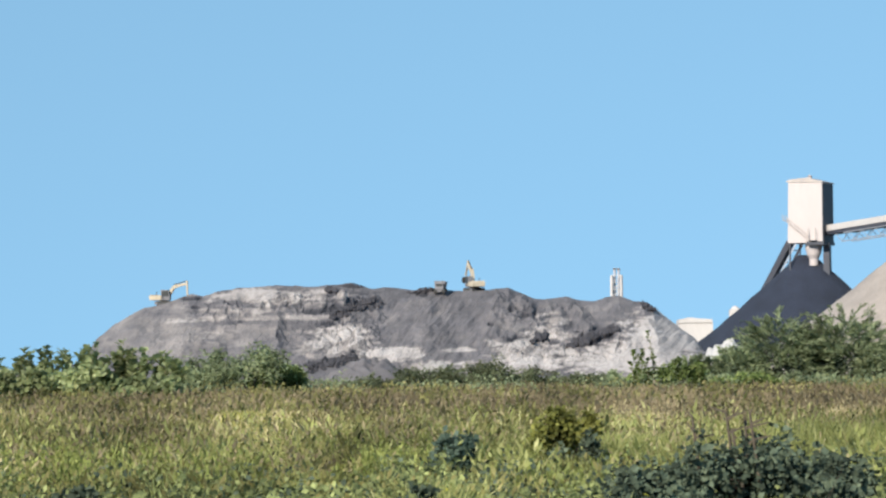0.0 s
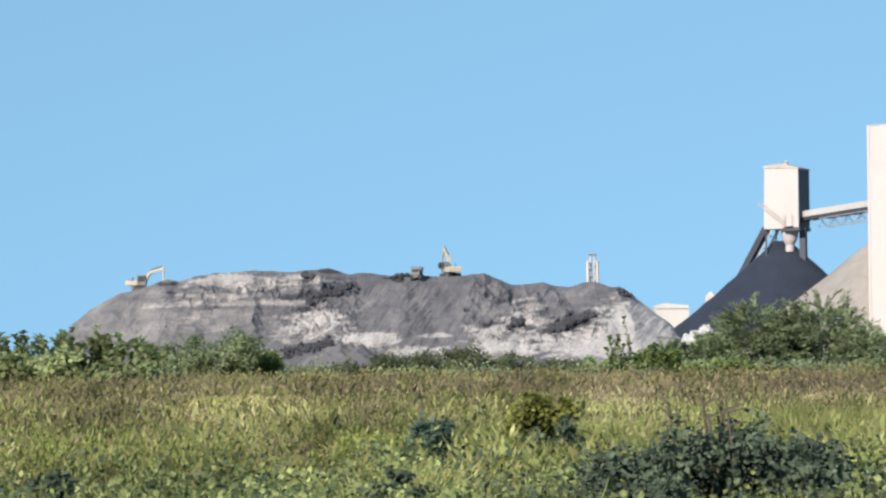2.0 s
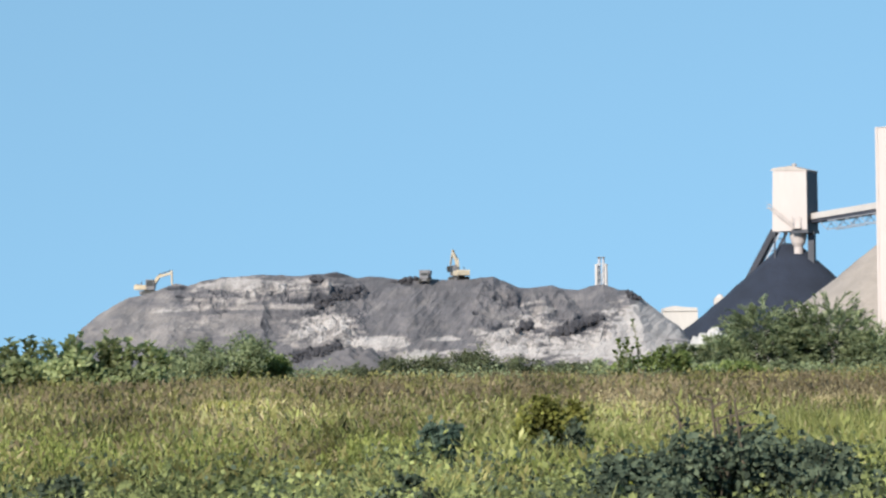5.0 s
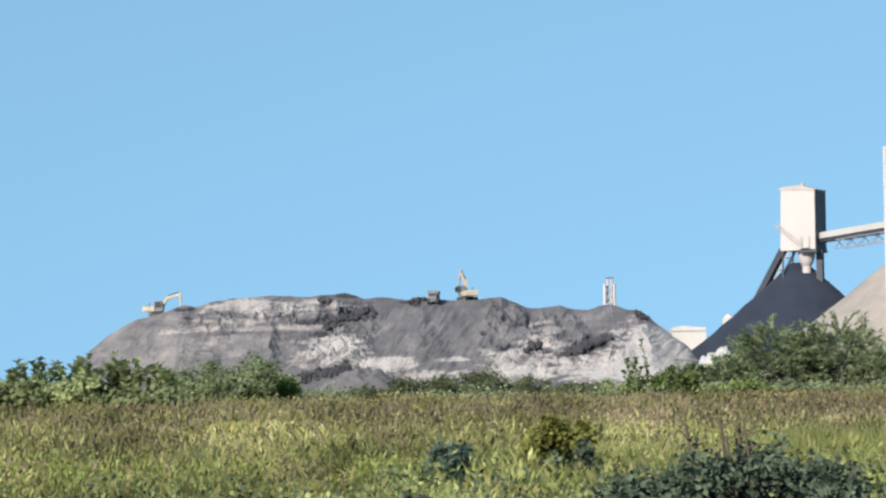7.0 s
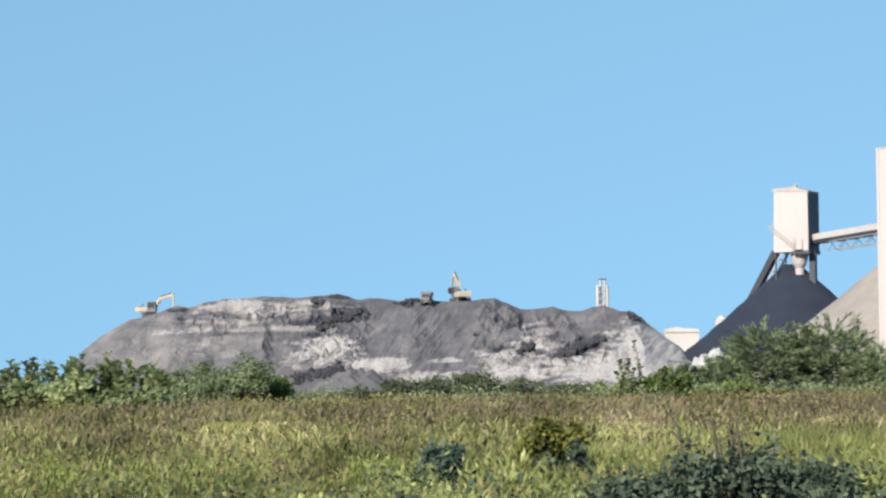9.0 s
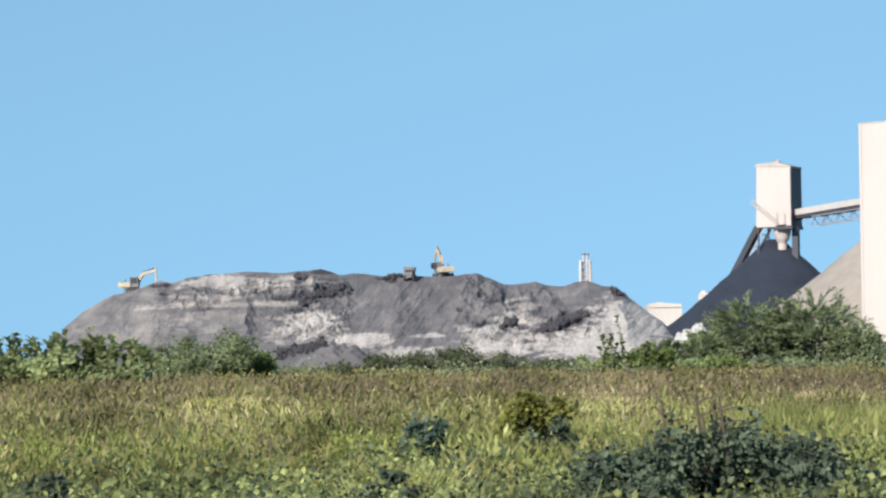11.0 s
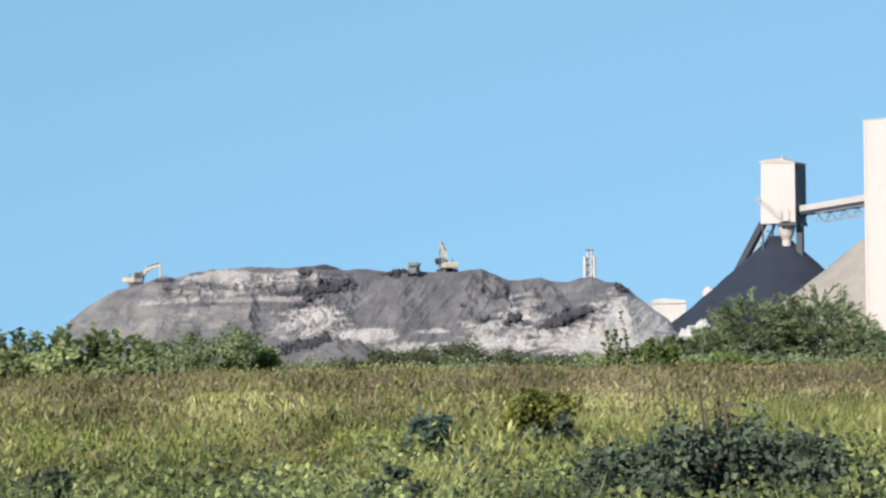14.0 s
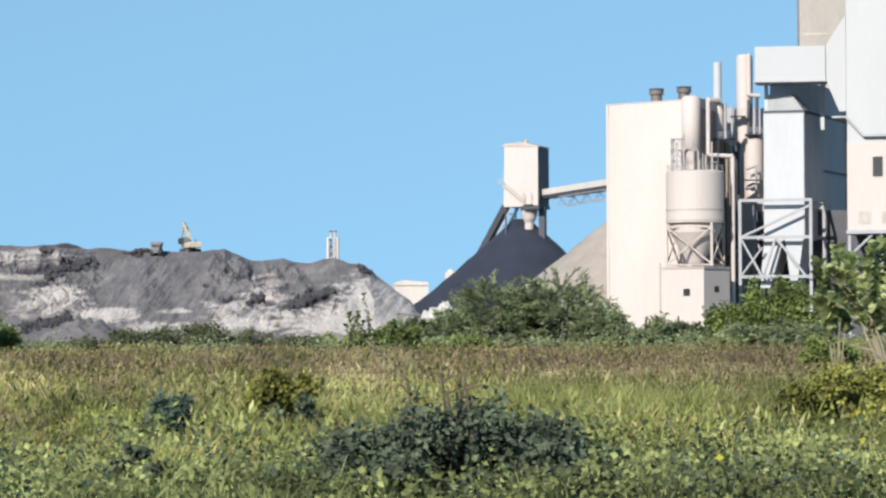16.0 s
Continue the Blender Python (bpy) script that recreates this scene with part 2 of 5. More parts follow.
def mesh_of(name, verts, faces_per, material):
    """A mesh from equal groups of vertices, each group with the same faces."""
    n, k, _ = verts.shape
    loops, starts, sizes, base_i = [], [], [], np.arange(n)[:, None] * k
    cols = np.concatenate([base_i + np.array(f)[None, :] for f in faces_per], axis=1).ravel()
    sizes = np.tile([len(f) for f in faces_per], n)
    starts = np.concatenate([[0], np.cumsum(sizes)[:-1]])
    me = bpy.data.meshes.new(name)
    me.vertices.add(n * k)
    me.vertices.foreach_set("co", verts.astype(np.float32).ravel())
    me.loops.add(len(cols))
    me.loops.foreach_set("vertex_index", cols.astype(np.int32))
    me.polygons.add(len(sizes))
    me.polygons.foreach_set("loop_start", starts.astype(np.int32))
    me.polygons.foreach_set("loop_total", sizes.astype(np.int32))
    me.update(calc_edges=True)
    me.validate()
    me.materials.append(material)
    return me


def blades_mesh(name, at, height, width, lean, material, rng):
    """Grass blades that bend over: at is n rows of x, y, z."""
    n = len(at)
    h = height * rng.uniform(0.55, 1.25, n)
    a, b = rng.uniform(0, 2 * np.pi, n), rng.uniform(-0.9, 0.9, n)
    bend = np.stack([np.cos(a), np.sin(a), np.zeros(n)], 1) * (h * lean * rng.uniform(0.2, 1.0, n))[:, None]
    side = np.stack([np.cos(b), np.sin(b), np.zeros(n)], 1) * (width * rng.uniform(0.6, 1.4, n) / 2)[:, None]
    up = np.stack([np.zeros(n), np.zeros(n), h], 1)
    v = np.stack([at - side * 0.7, at + side * 0.7, at + up * 0.55 + bend * 0.3 + side, at + up * 0.55 + bend * 0.3 - side, at + up * 0.95 + bend], 1)
    return mesh_of(name, v, ((0, 1, 2, 3), (3, 2, 4)), material)


def leaves_mesh(name, at, size, material, rng, flat=0.5, slim=0.38, droop=0.0, way=None):
    """Folded leaves at n points; flat turns them to face camera and sun, way lays them along their twig."""
    n = len(at)
    along = rng.normal(size=(n, 3))
    if way is not None:
        along = along * 0.55 + way * 1.3
    along[:, 2] = along[:, 2] * (1 - flat) - droop
    along /= np.linalg.norm(along, axis=1)[:, None]
    nrm = rng.normal(size=(n, 3)) * (1 - flat)
    # leaves lean towards camera and sun so that they look brighter
    nrm += (-0.35, -0.75, 0.65)
    side = np.cross(along, nrm)
    side /= np.linalg.norm(side, axis=1)[:, None] + 1e-9
    nrm = np.cross(side, along)
    s = (size * rng.uniform(0.6, 1.3, n))[:, None]
    mid = at + along * s * 0.45
    v = np.stack([at, mid + side * s * slim + nrm * s * 0.12, at + along * s, mid - side * s * slim + nrm * s * 0.12], 1)
    return mesh_of(name, v, ((0, 2, 1), (0, 3, 2)), material)


def oval_leaves_mesh(name, at, along, size, material, rng, slim=0.36):
    """Broad oval leaves, folded along the rib, each set in a given direction."""
    n = len(at)
    along = along / np.linalg.norm(along, axis=1)[:, None]
    side = np.cross(along, (0, 0, 1) + rng.normal(size=(n, 3)) * 0.35)
    side /= np.linalg.norm(side, axis=1)[:, None] + 1e-9
    nrm = np.cross(side, along)
    s = (size * rng.uniform(0.65, 1.25, n))[:, None]
    rib = [at, at + along * s * 0.35, at + along * s * 0.75 - nrm * s * 0.05, at + along * s - nrm * s * 0.14]
    v = np.stack([rib[0], rib[1] + side * s * slim + nrm * s * 0.1, rib[2] + side * s * slim * 0.85 + nrm * s * 0.08, rib[3],
                  rib[2] - side * s * slim * 0.85 + nrm * s * 0.08, rib[1] - side * s * slim + nrm * s * 0.1, rib[1], rib[2]], 1)
    return mesh_of(name, v, ((0, 6, 1), (1, 6, 7, 2), (2, 7, 3), (3, 7, 4), (4, 7, 6, 5), (5, 6, 0)), material)


def fbm(x, y, z=0.0, octaves=4):
    return noise.fractal((x, y, z), 1.0, 2.0, octaves)


# ---- ground ----
def ground():
    """One sheet to the horizon, with faint swells in the field."""
    bm = bmesh.new()
    xs = sorted({*np.linspace(-120, 180, 61).round(1).tolist(), -4500.0, -1500.0, -500.0, 500.0, 1500.0, 4500.0})
    ys = sorted({*np.linspace(-40, 900, 95).round(1).tolist(), -4500.0, -1000.0, 1500.0, 2500.0, 4500.0})
    grid = [[bm.verts.new((x, y, 0.18 * fbm(x / 30, y / 30) if 20 < y < 600 else 0.0)) for x in xs] for y in ys]
    for r, s in zip(grid, grid[1:]):
        for i in range(len(xs) - 1):
            bm.faces.new((r[i], r[i + 1], s[i + 1], s[i]))
    return tagged(finish("ground", bm, SOIL, smooth=True), "flat dry field of brown soil and plant litter", "ground", kind="structure")


ground()

# ---- the ash heap ----
CREST_X = [-77.6, -76.2, -74.1, -70.3, -64.5, -58.7, -56.6, -54.6, -52.3, -49.4, -45.9, -41.3, -35.5, -28.5, -24.5, -21.6, -18.1, -12.3, -4.2, 3.9, 8.0, 10.3, 12.9, 15.5, 17.8, 22.2, 25.0, 28.2, 30.5, 32.9, 36.3, 39.5, 42.1, 45.5, 48.4, 50.6, 55.0]
CREST_Z = [3.6, 5.4, 8.9, 11.9, 15.1, 16.3, 17.2, 17.8, 17.3, 18.2, 19.0, 19.1, 19.4, 19.1, 19.5, 19.8, 18.8, 18.6, 18.2, 17.9, 18.4, 18.5, 17.3, 16.2, 15.9, 16.7, 15.7, 15.6, 16.3, 16.6, 15.5, 14.8, 12.6, 9.8, 7.7, 4.5, 0.2]
# patches of the face, placed to fit the camera's view: x, z, half width, half height, strength
PALE = [(-38.0, 17.4, 16.0, 1.6, 0.42), (-43.0, 14.6, 10.0, 1.0, 0.26), (-24.0, 8.6, 7.0, 3.3, 0.50), (-13.7, 5.0, 8.5, 1.2, 0.48), (-31.0, 6.6, 3.0, 1.4, 0.36),
        (14.5, 4.6, 8.5, 2.4, 0.50), (18.0, 8.6, 4.6, 2.2, 0.46), (28.5, 4.0, 9.5, 3.4, 0.46), (43.0, 8.0, 9.5, 6.5, 0.60), (37.0, 3.6, 11.0, 4.2, 0.42),
        (0.4, 5.9, 2.6, 0.6, 0.46), (7.6, 7.2, 2.0, 0.7, 0.42), (18.4, 13.2, 3.0, 0.5, 0.36), (-64.0, 10.0, 14.0, 6.5, 0.16), (11.0, 12.5, 5.0, 3.5, 0.10),
        (-5.0, 2.2, 6.0, 1.4, 0.34), (12.0, 2.4, 12.0, 1.6, 0.36), (-44.0, 9.6, 9.0, 2.4, 0.16), (12.5, 6.8, 4.0, 1.2, 0.40), (20.5, 11.4, 2.4, 1.0, 0.30)]
# dark spoil, and the shade of clefts painted as dark tone
DARK = [(-26.0, 17.9, 1.3, 0.9), (-29.8, 14.0, 2.6, 0.6), (-25.1, 14.8, 1.4, 1.0), (-21.3, 15.7, 1.9, 0.5), (-17.6, 15.2, 0.8, 1.1), (-36.8, 9.2, 0.6, 1.5), (-26.5, 11.6, 1.5, 0.6),
        (-29.9, 3.0, 1.1, 1.6), (-23.5, 4.2, 4.2, 0.5), (16.8, 7.9, 0.9, 1.1), (19.6, 7.3, 1.3, 0.7), (26.0, 7.5, 2.0, 0.9), (30.2, 9.0, 2.0, 1.0), (39.5, 14.2, 1.4, 0.9),
        (-7.1, 17.5, 1.4, 0.7), (10.8, 14.2, 0.7, 0.6), (14.2, 13.0, 1.0, 0.4), (6.4, 11.2, 0.7, 0.5), (-54.6, 17.0, 2.4, 0.5), (-21.6, 19.3, 2.4, 0.5), (-54.0, 15.2, 1.0, 0.4)]
# broken rock: x, z, half width, half height
RUBBLE = [(-24.0, 8.6, 7.5, 3.8), (-30.0, 15.8, 12.0, 2.6), (16.5, 6.4, 8.0, 3.6), (28.0, 6.6, 8.0, 3.2), (13.0, 13.2, 3.5, 2.0), (-46.0, 14.6, 7.0, 2.4)]
# ribs that run down the face: two ends (x, z), half width, height
RIBS = [(9.9, 18.6, 5.8, 8.0, 2.6, 2.6), (13.5, 15.5, 15.8, 10.0, 1.8, 1.8), (18.0, 15.0, 16.5, 8.5, 2.0, 1.5), (24.6, 14.6, 26.6, 8.0, 2.6, 2.2), (21.0, 12.5, 20.0, 6.0, 1.6, 1.2),
        (-17.5, 17.0, -17.0, 9.0, 1.6, 1.6), (-26.0, 18.0, -23.5, 13.0, 1.7, 1.6), (-36.2, 13.0, -37.4, 6.0, 1.6, 1.6), (-47.5, 13.0, -49.5, 7.0, 2.2, 1.2), (38.0, 14.0, 41.0, 4.0, 2.4, 1.2), (-5.0, 12.0, -9.5, 6.5, 2.0, 0.7)]
# cut ledges: two ends (x, z) and the depth of the step
LEDGES = [(-59.0, 12.1, -50.0, 12.5, 0.8), (-50.5, 12.6, -25.2, 12.5, 1.2), (-41.5, 15.4, -27.2, 16.1, 1.0), (-31.5, 14.7, -23.5, 15.6, 1.2), (-32.3, 7.2, -25.0, 8.4, 0.9), (-18.5, 5.2, -7.5, 5.8, 0.8), (-30.5, 4.6, -19.0, 4.8, 1.6), (8.4, 4.6, 16.0, 8.4, 0.8)]
FOOT, BROW = 652.0, 690.0


def crest(x):
    z = np.interp(x, CREST_X, CREST_Z)
    return float(z) + 0.3 * fbm(x / 4, 3.1, 0.0, 5) * min(1.0, z / 6)


def clamp(v, lo=0.0, hi=1.0):
    return max(lo, min(hi, v))


def near(zones, x, z):
    """How deep a place lies in the nearest of some round zones, 0 outside."""
    return max(clamp(1.25 - math.hypot((x - c[0]) / c[2], (z - c[1]) / c[3]), 0.0, 0.5) * 2 for c in zones)


def sag(x, z):
    """Beds sag and break: the place that a spot of the face had before it slumped."""
    return (x + 1.5 * fbm(x / 7, z / 3, 11.0) + 0.5 * fbm(x / 1.6, z / 1.1, 15.0), z + 0.7 * fbm(x / 6, z / 2.5, 13.0) + 0.28 * fbm(x / 1.7, z / 1.0, 14.0))


def blocks(x, z, size):
    """Broken lumps: each lump's own height from 0 to 1, and how near its crack lies."""
    d, p = noise.voronoi((x / size, z / (size * 0.62), 4.0))
    return 0.5 + 0.5 * noise.cell(p[0] * 37.0), clamp((d[1] - d[0]) * 3.0)


def relief(x, z):
    """Height of the face's ribs, ledges and lumps above its plain slope."""
    xw, zw = sag(x, z)
    rise = 0.0
    for xa, za, xb, zb, half, high in RIBS:
        q = clamp(((xw - xa) * (xb - xa) + (zw - za) * (zb - za)) / ((xb - xa) ** 2 + (zb - za) ** 2))
        d = math.hypot(xw - xa - q * (xb - xa), (zw - za - q * (zb - za)) * 0.8)
        if d < half:
            rise = max(rise, high * (1 - d / half) * (1 - 0.5 * q))
    for xa, za, xb, zb, deep in LEDGES:
        q = (xw - xa) / (xb - xa)
        if -0.03 < q < 1.03:
            below = za + q * (zb - za) - z
            if 0 <= below < 2.4:
                rise += deep * (1 - below / 2.4) * clamp(min(q + 0.03, 1.03 - q) * 12)
    broken = near(RUBBLE, xw, zw)
    rise += fbm((x - 0.8 * z) / 7.0, z / 6.0, 4.0) * 1.1 + fbm((x - 0.8 * z) / 1.6, z / 4.0, 6.0) * (0.16 + 0.2 * clamp(1.4 - abs(x + 3) / 20) + 0.12 * broken)
    if broken > 0:
        for size, much in ((2.6, 0.9), (1.0, 0.35)):
            high, crack = blocks(xw, zw, size)
            rise += broken * much * (high * 0.8 + 0.2) * crack
    return rise


def heap_height(x, y):
    """Height of the heap: a steep tipped face up to the brow, a level top, and a slope behind."""
    top = crest(x)
    s = (y - FOOT - 3 * fbm(x / 25, 7.7)) / (BROW - FOOT)
    if s <= 0:
        return -0.3
    if s > 1:
        back = max(0.0, (y - BROW - 45) / 50)
        return top * (1 - min(1, back)) - 0.5 * min(1.0, (s - 1) * 4)
    plain = top * s ** 0.92
    # relief is laid out as the camera sees it on the brow's plane
    eye_scale = BROW / y
    rise = relief(x * eye_scale, EYE + (plain - EYE) * eye_scale)
    return max(-0.3, plain + rise * min(1.0, 5 * (1 - s)) * min(1.0, 8 * s) * min(1.0, top / 6))


def spoil_at(x, y, z):
    """0.5 is plain ash, above it pale layers, below it dark spoil and painted shade."""
    xw, zw = sag(x, z)
    broken = near(RUBBLE, xw, zw)
    v = 0.49 + 0.08 * fbm(x / 12, z / 4, y / 40) + 0.10 * fbm(xw / 4, zw / 1.5, 19.0) + (0.07 + 0.1 * broken) * fbm((x - 1.1 * z) / 1.8, (z + x * 0.2) / 3.0, 3.0)
    rough = 0.5 * fbm((x + 1.5 * z) / 4.0, (z - 0.1 * x) / 0.9, 8.0, 5) + 0.35 * fbm(x / 0.8, z / 0.45, 1.0)
    for cx, cz, rx, rz, much in PALE:
        d = math.hypot((xw - cx) / rx, (zw - cz) / rz)
        if d < 1.5:
            v += much * clamp((1.1 - d + rough * 0.9) * 2.4) * clamp((1.5 - d) * 3)
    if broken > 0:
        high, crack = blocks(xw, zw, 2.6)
        # shade in the cracks is put into the tone
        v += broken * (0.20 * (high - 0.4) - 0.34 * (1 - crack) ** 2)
    for xa, za, xb, zb, deep in LEDGES:
        q = (xw - xa) / (xb - xa)
        if 0 < q < 1:
            over = z + 0.25 * fbm(x / 2, 2.0) - za - q * (zb - za)
            if -0.25 < over < 0.75:
                v += 0.30 * clamp(0.75 + rough)
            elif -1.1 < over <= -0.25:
                # shade under the ledge is painted into the tone
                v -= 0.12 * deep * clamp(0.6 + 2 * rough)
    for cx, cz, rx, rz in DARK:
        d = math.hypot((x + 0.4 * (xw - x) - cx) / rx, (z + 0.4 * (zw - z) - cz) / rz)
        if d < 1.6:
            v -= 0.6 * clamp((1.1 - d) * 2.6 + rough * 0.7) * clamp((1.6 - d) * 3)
    return clamp(v, 0.02, 0.98)


def ash_heap():
    xs = np.arange(CREST_X[0] - 2, CREST_X[-1] + 2, 0.26)
    ys = np.concatenate([np.arange(FOOT - 4, BROW + 3, 0.28), np.arange(BROW + 3, 790, 4.0)])
    bm = bmesh.new()
    layer = bm.verts.layers.float.new("spoil")
    grid = []
    for y in ys:
        row = []
        for x in xs:
            z = heap_height(x, y)
            # tones projected from the camera's eye onto the brow's plane, to fit its view
            view_scale = BROW / y
            tone = spoil_at(x * view_scale, y, EYE + (z - EYE) * view_scale)
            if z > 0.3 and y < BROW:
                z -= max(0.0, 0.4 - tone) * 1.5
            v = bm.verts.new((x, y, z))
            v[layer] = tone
            row.append(v)
        grid.append(row)
    for r, s in zip(grid, grid[1:]):
        for i in range(len(xs) - 1):
            bm.faces.new((r[i], r[i + 1], s[i + 1], s[i]))
    return tagged(finish("spoil_tip", bm, ASH), "broad grey coal ash heap streaked with pale layers", "spoil heap")


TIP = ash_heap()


def on_face(x, z):
    """The place on the heap's face that the camera sees at x and z of the brow's plane."""
    y = FOOT
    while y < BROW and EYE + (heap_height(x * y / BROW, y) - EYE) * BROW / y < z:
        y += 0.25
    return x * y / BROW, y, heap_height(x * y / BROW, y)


def clods(name, ends, n, size, spread, label, seed):
    """A run of dark clinker lumps lying on the face from one end to the other; their dark also stands in for overhang
    shade.
    """
    rng = random.Random(seed)
    (xa, za), (xb, zb) = ends
    bm = bmesh.new()
    for k in range(n):
        q = rng.random()
        x, y, z = on_face(xa + (xb - xa) * q + rng.gauss(0, spread), za + (zb - za) * q + rng.gauss(0, spread * 0.5))
        r = size * rng.uniform(0.4, 1.2)
        made = bmesh.ops.create_icosphere(bm, subdivisions=1, radius=r, matrix=Matrix.Translation((x, y - 0.1, z + r * 0.25)) @ pose(0, 0, 0, rng.uniform(0, 360), rng.uniform(0, 360), 0))
        for v in made["verts"]:
            v.co += Vector((rng.uniform(-1, 1) * 0.4, rng.uniform(-1, 1) * 0.3, rng.uniform(-1, 1) * 0.25)) * r
    return tagged(finish(name, bm, CLOD, TIP), label, kind="stuff")


clods("clinker_ridge", ((23.42, 6.14), (31.34, 9.41)), 110, 0.75, 0.5, "dark clinker lumps in a slanting ridge on the heap", 1)
clods("clinker_scree", ((16.03, 7.62), (18.12, 8.52)), 30, 0.7, 0.5, "dark clinker lumps on the heap", 2)
clods("clinker_scree", ((-26.96, 18.21), (-24.64, 17.95)), 18, 0.7, 0.3, "dark clinker lumps below the brow", 3)
clods("clinker_scree", ((-26.09, 12.75), (-16.78, 16.12)), 80, 0.5, 0.9, "dark broken lumps on the heap's face", 4)
# these lumps stand in for a dark machine beside the truck
clods("clinker_scree", ((-9.81, 17.66), (-5.40, 18.07)), 20, 0.6, 0.3, "dark lumps standing in for a machine beside the parked truck", 6)
clods("clinker_scree", ((37.67, 14.67), (40.20, 13.36)), 18, 0.6, 0.3, "dark lumps on the heap's shoulder", 7)
clods("clinker_wall", ((-30.83, 2.15), (-20.96, 4.35)), 130, 0.45, 0.9, "dark cut bank at the heap's foot", 8)


# ---- stockpiles ----
def stockpile(name, at, radius, height, material, label, seed, dome=False, ridge=0.0):
    bm = bmesh.new()
    seg, rings = 72, 36
    grid = []
    for j in range(rings + 1):
        q = j / rings
        row = []
        for i in range(seg):
            a = 2 * math.pi * i / seg
            r = radius * q * (1 + 0.05 * fbm(math.cos(a) * 1.5, math.sin(a) * 1.5, seed))
            z = height * (1 - q) ** 1.16 + 0.35 * fbm(r * math.cos(a) / 4, r * math.sin(a) / 4, seed + 3) * math.sin(math.pi * q)
            if dome:
                z = height * (1 - q * q) * (1 + 0.35 * fbm(r * math.cos(a) / 2.5, r * math.sin(a) / 2.5, seed))
            row.append(bm.verts.new((r * math.cos(a) + ridge / 2 * math.tanh(3 * math.cos(a)), r * math.sin(a), z - 0.6 * q)))
        grid.append(row)
    for r, s in zip(grid, grid[1:]):
        for i in range(seg):
            bm.faces.new((r[i], s[i], s[(i + 1) % seg], r[(i + 1) % seg]))
    bmesh.ops.remove_doubles(bm, verts=bm.verts, dist=0.001)
    ob = finish(name, bm, material, smooth=True)
    ob.location = at
    return tagged(ob, label, "stockpile")


stockpile("coal_cone", (77.2, 745, 0), 33.6, 26.30, COAL, "tall cone of black coal tinted blue for haze under the transfer tower", 1, ridge=3.4)
stockpile("limestone_cone", (97.4, 712, 0), 41.0, 29.3, LIMESTONE, "pale tan cone of crushed limestone behind the boiler house", 2)
stockpile("rock_mound", (51.07, 640, 0), 8.0, 6.3, CHALK, "low heap of white crushed rock at the coal's foot", 3, True)


stockpile("ash_mound", (-17.01, 628, 0), 9.0, 3.9, FRESH_ASH, "low smooth mound of grey ash at the heap's foot", 4, True)
stockpile("pale_ash_mound", (-4.26, 628, 0), 5.2, 3.3, PALE_ASH, "small pale ash mound at the heap's foot", 5, True)


# ---- coal transfer tower and gallery ----
TURN = -24.0


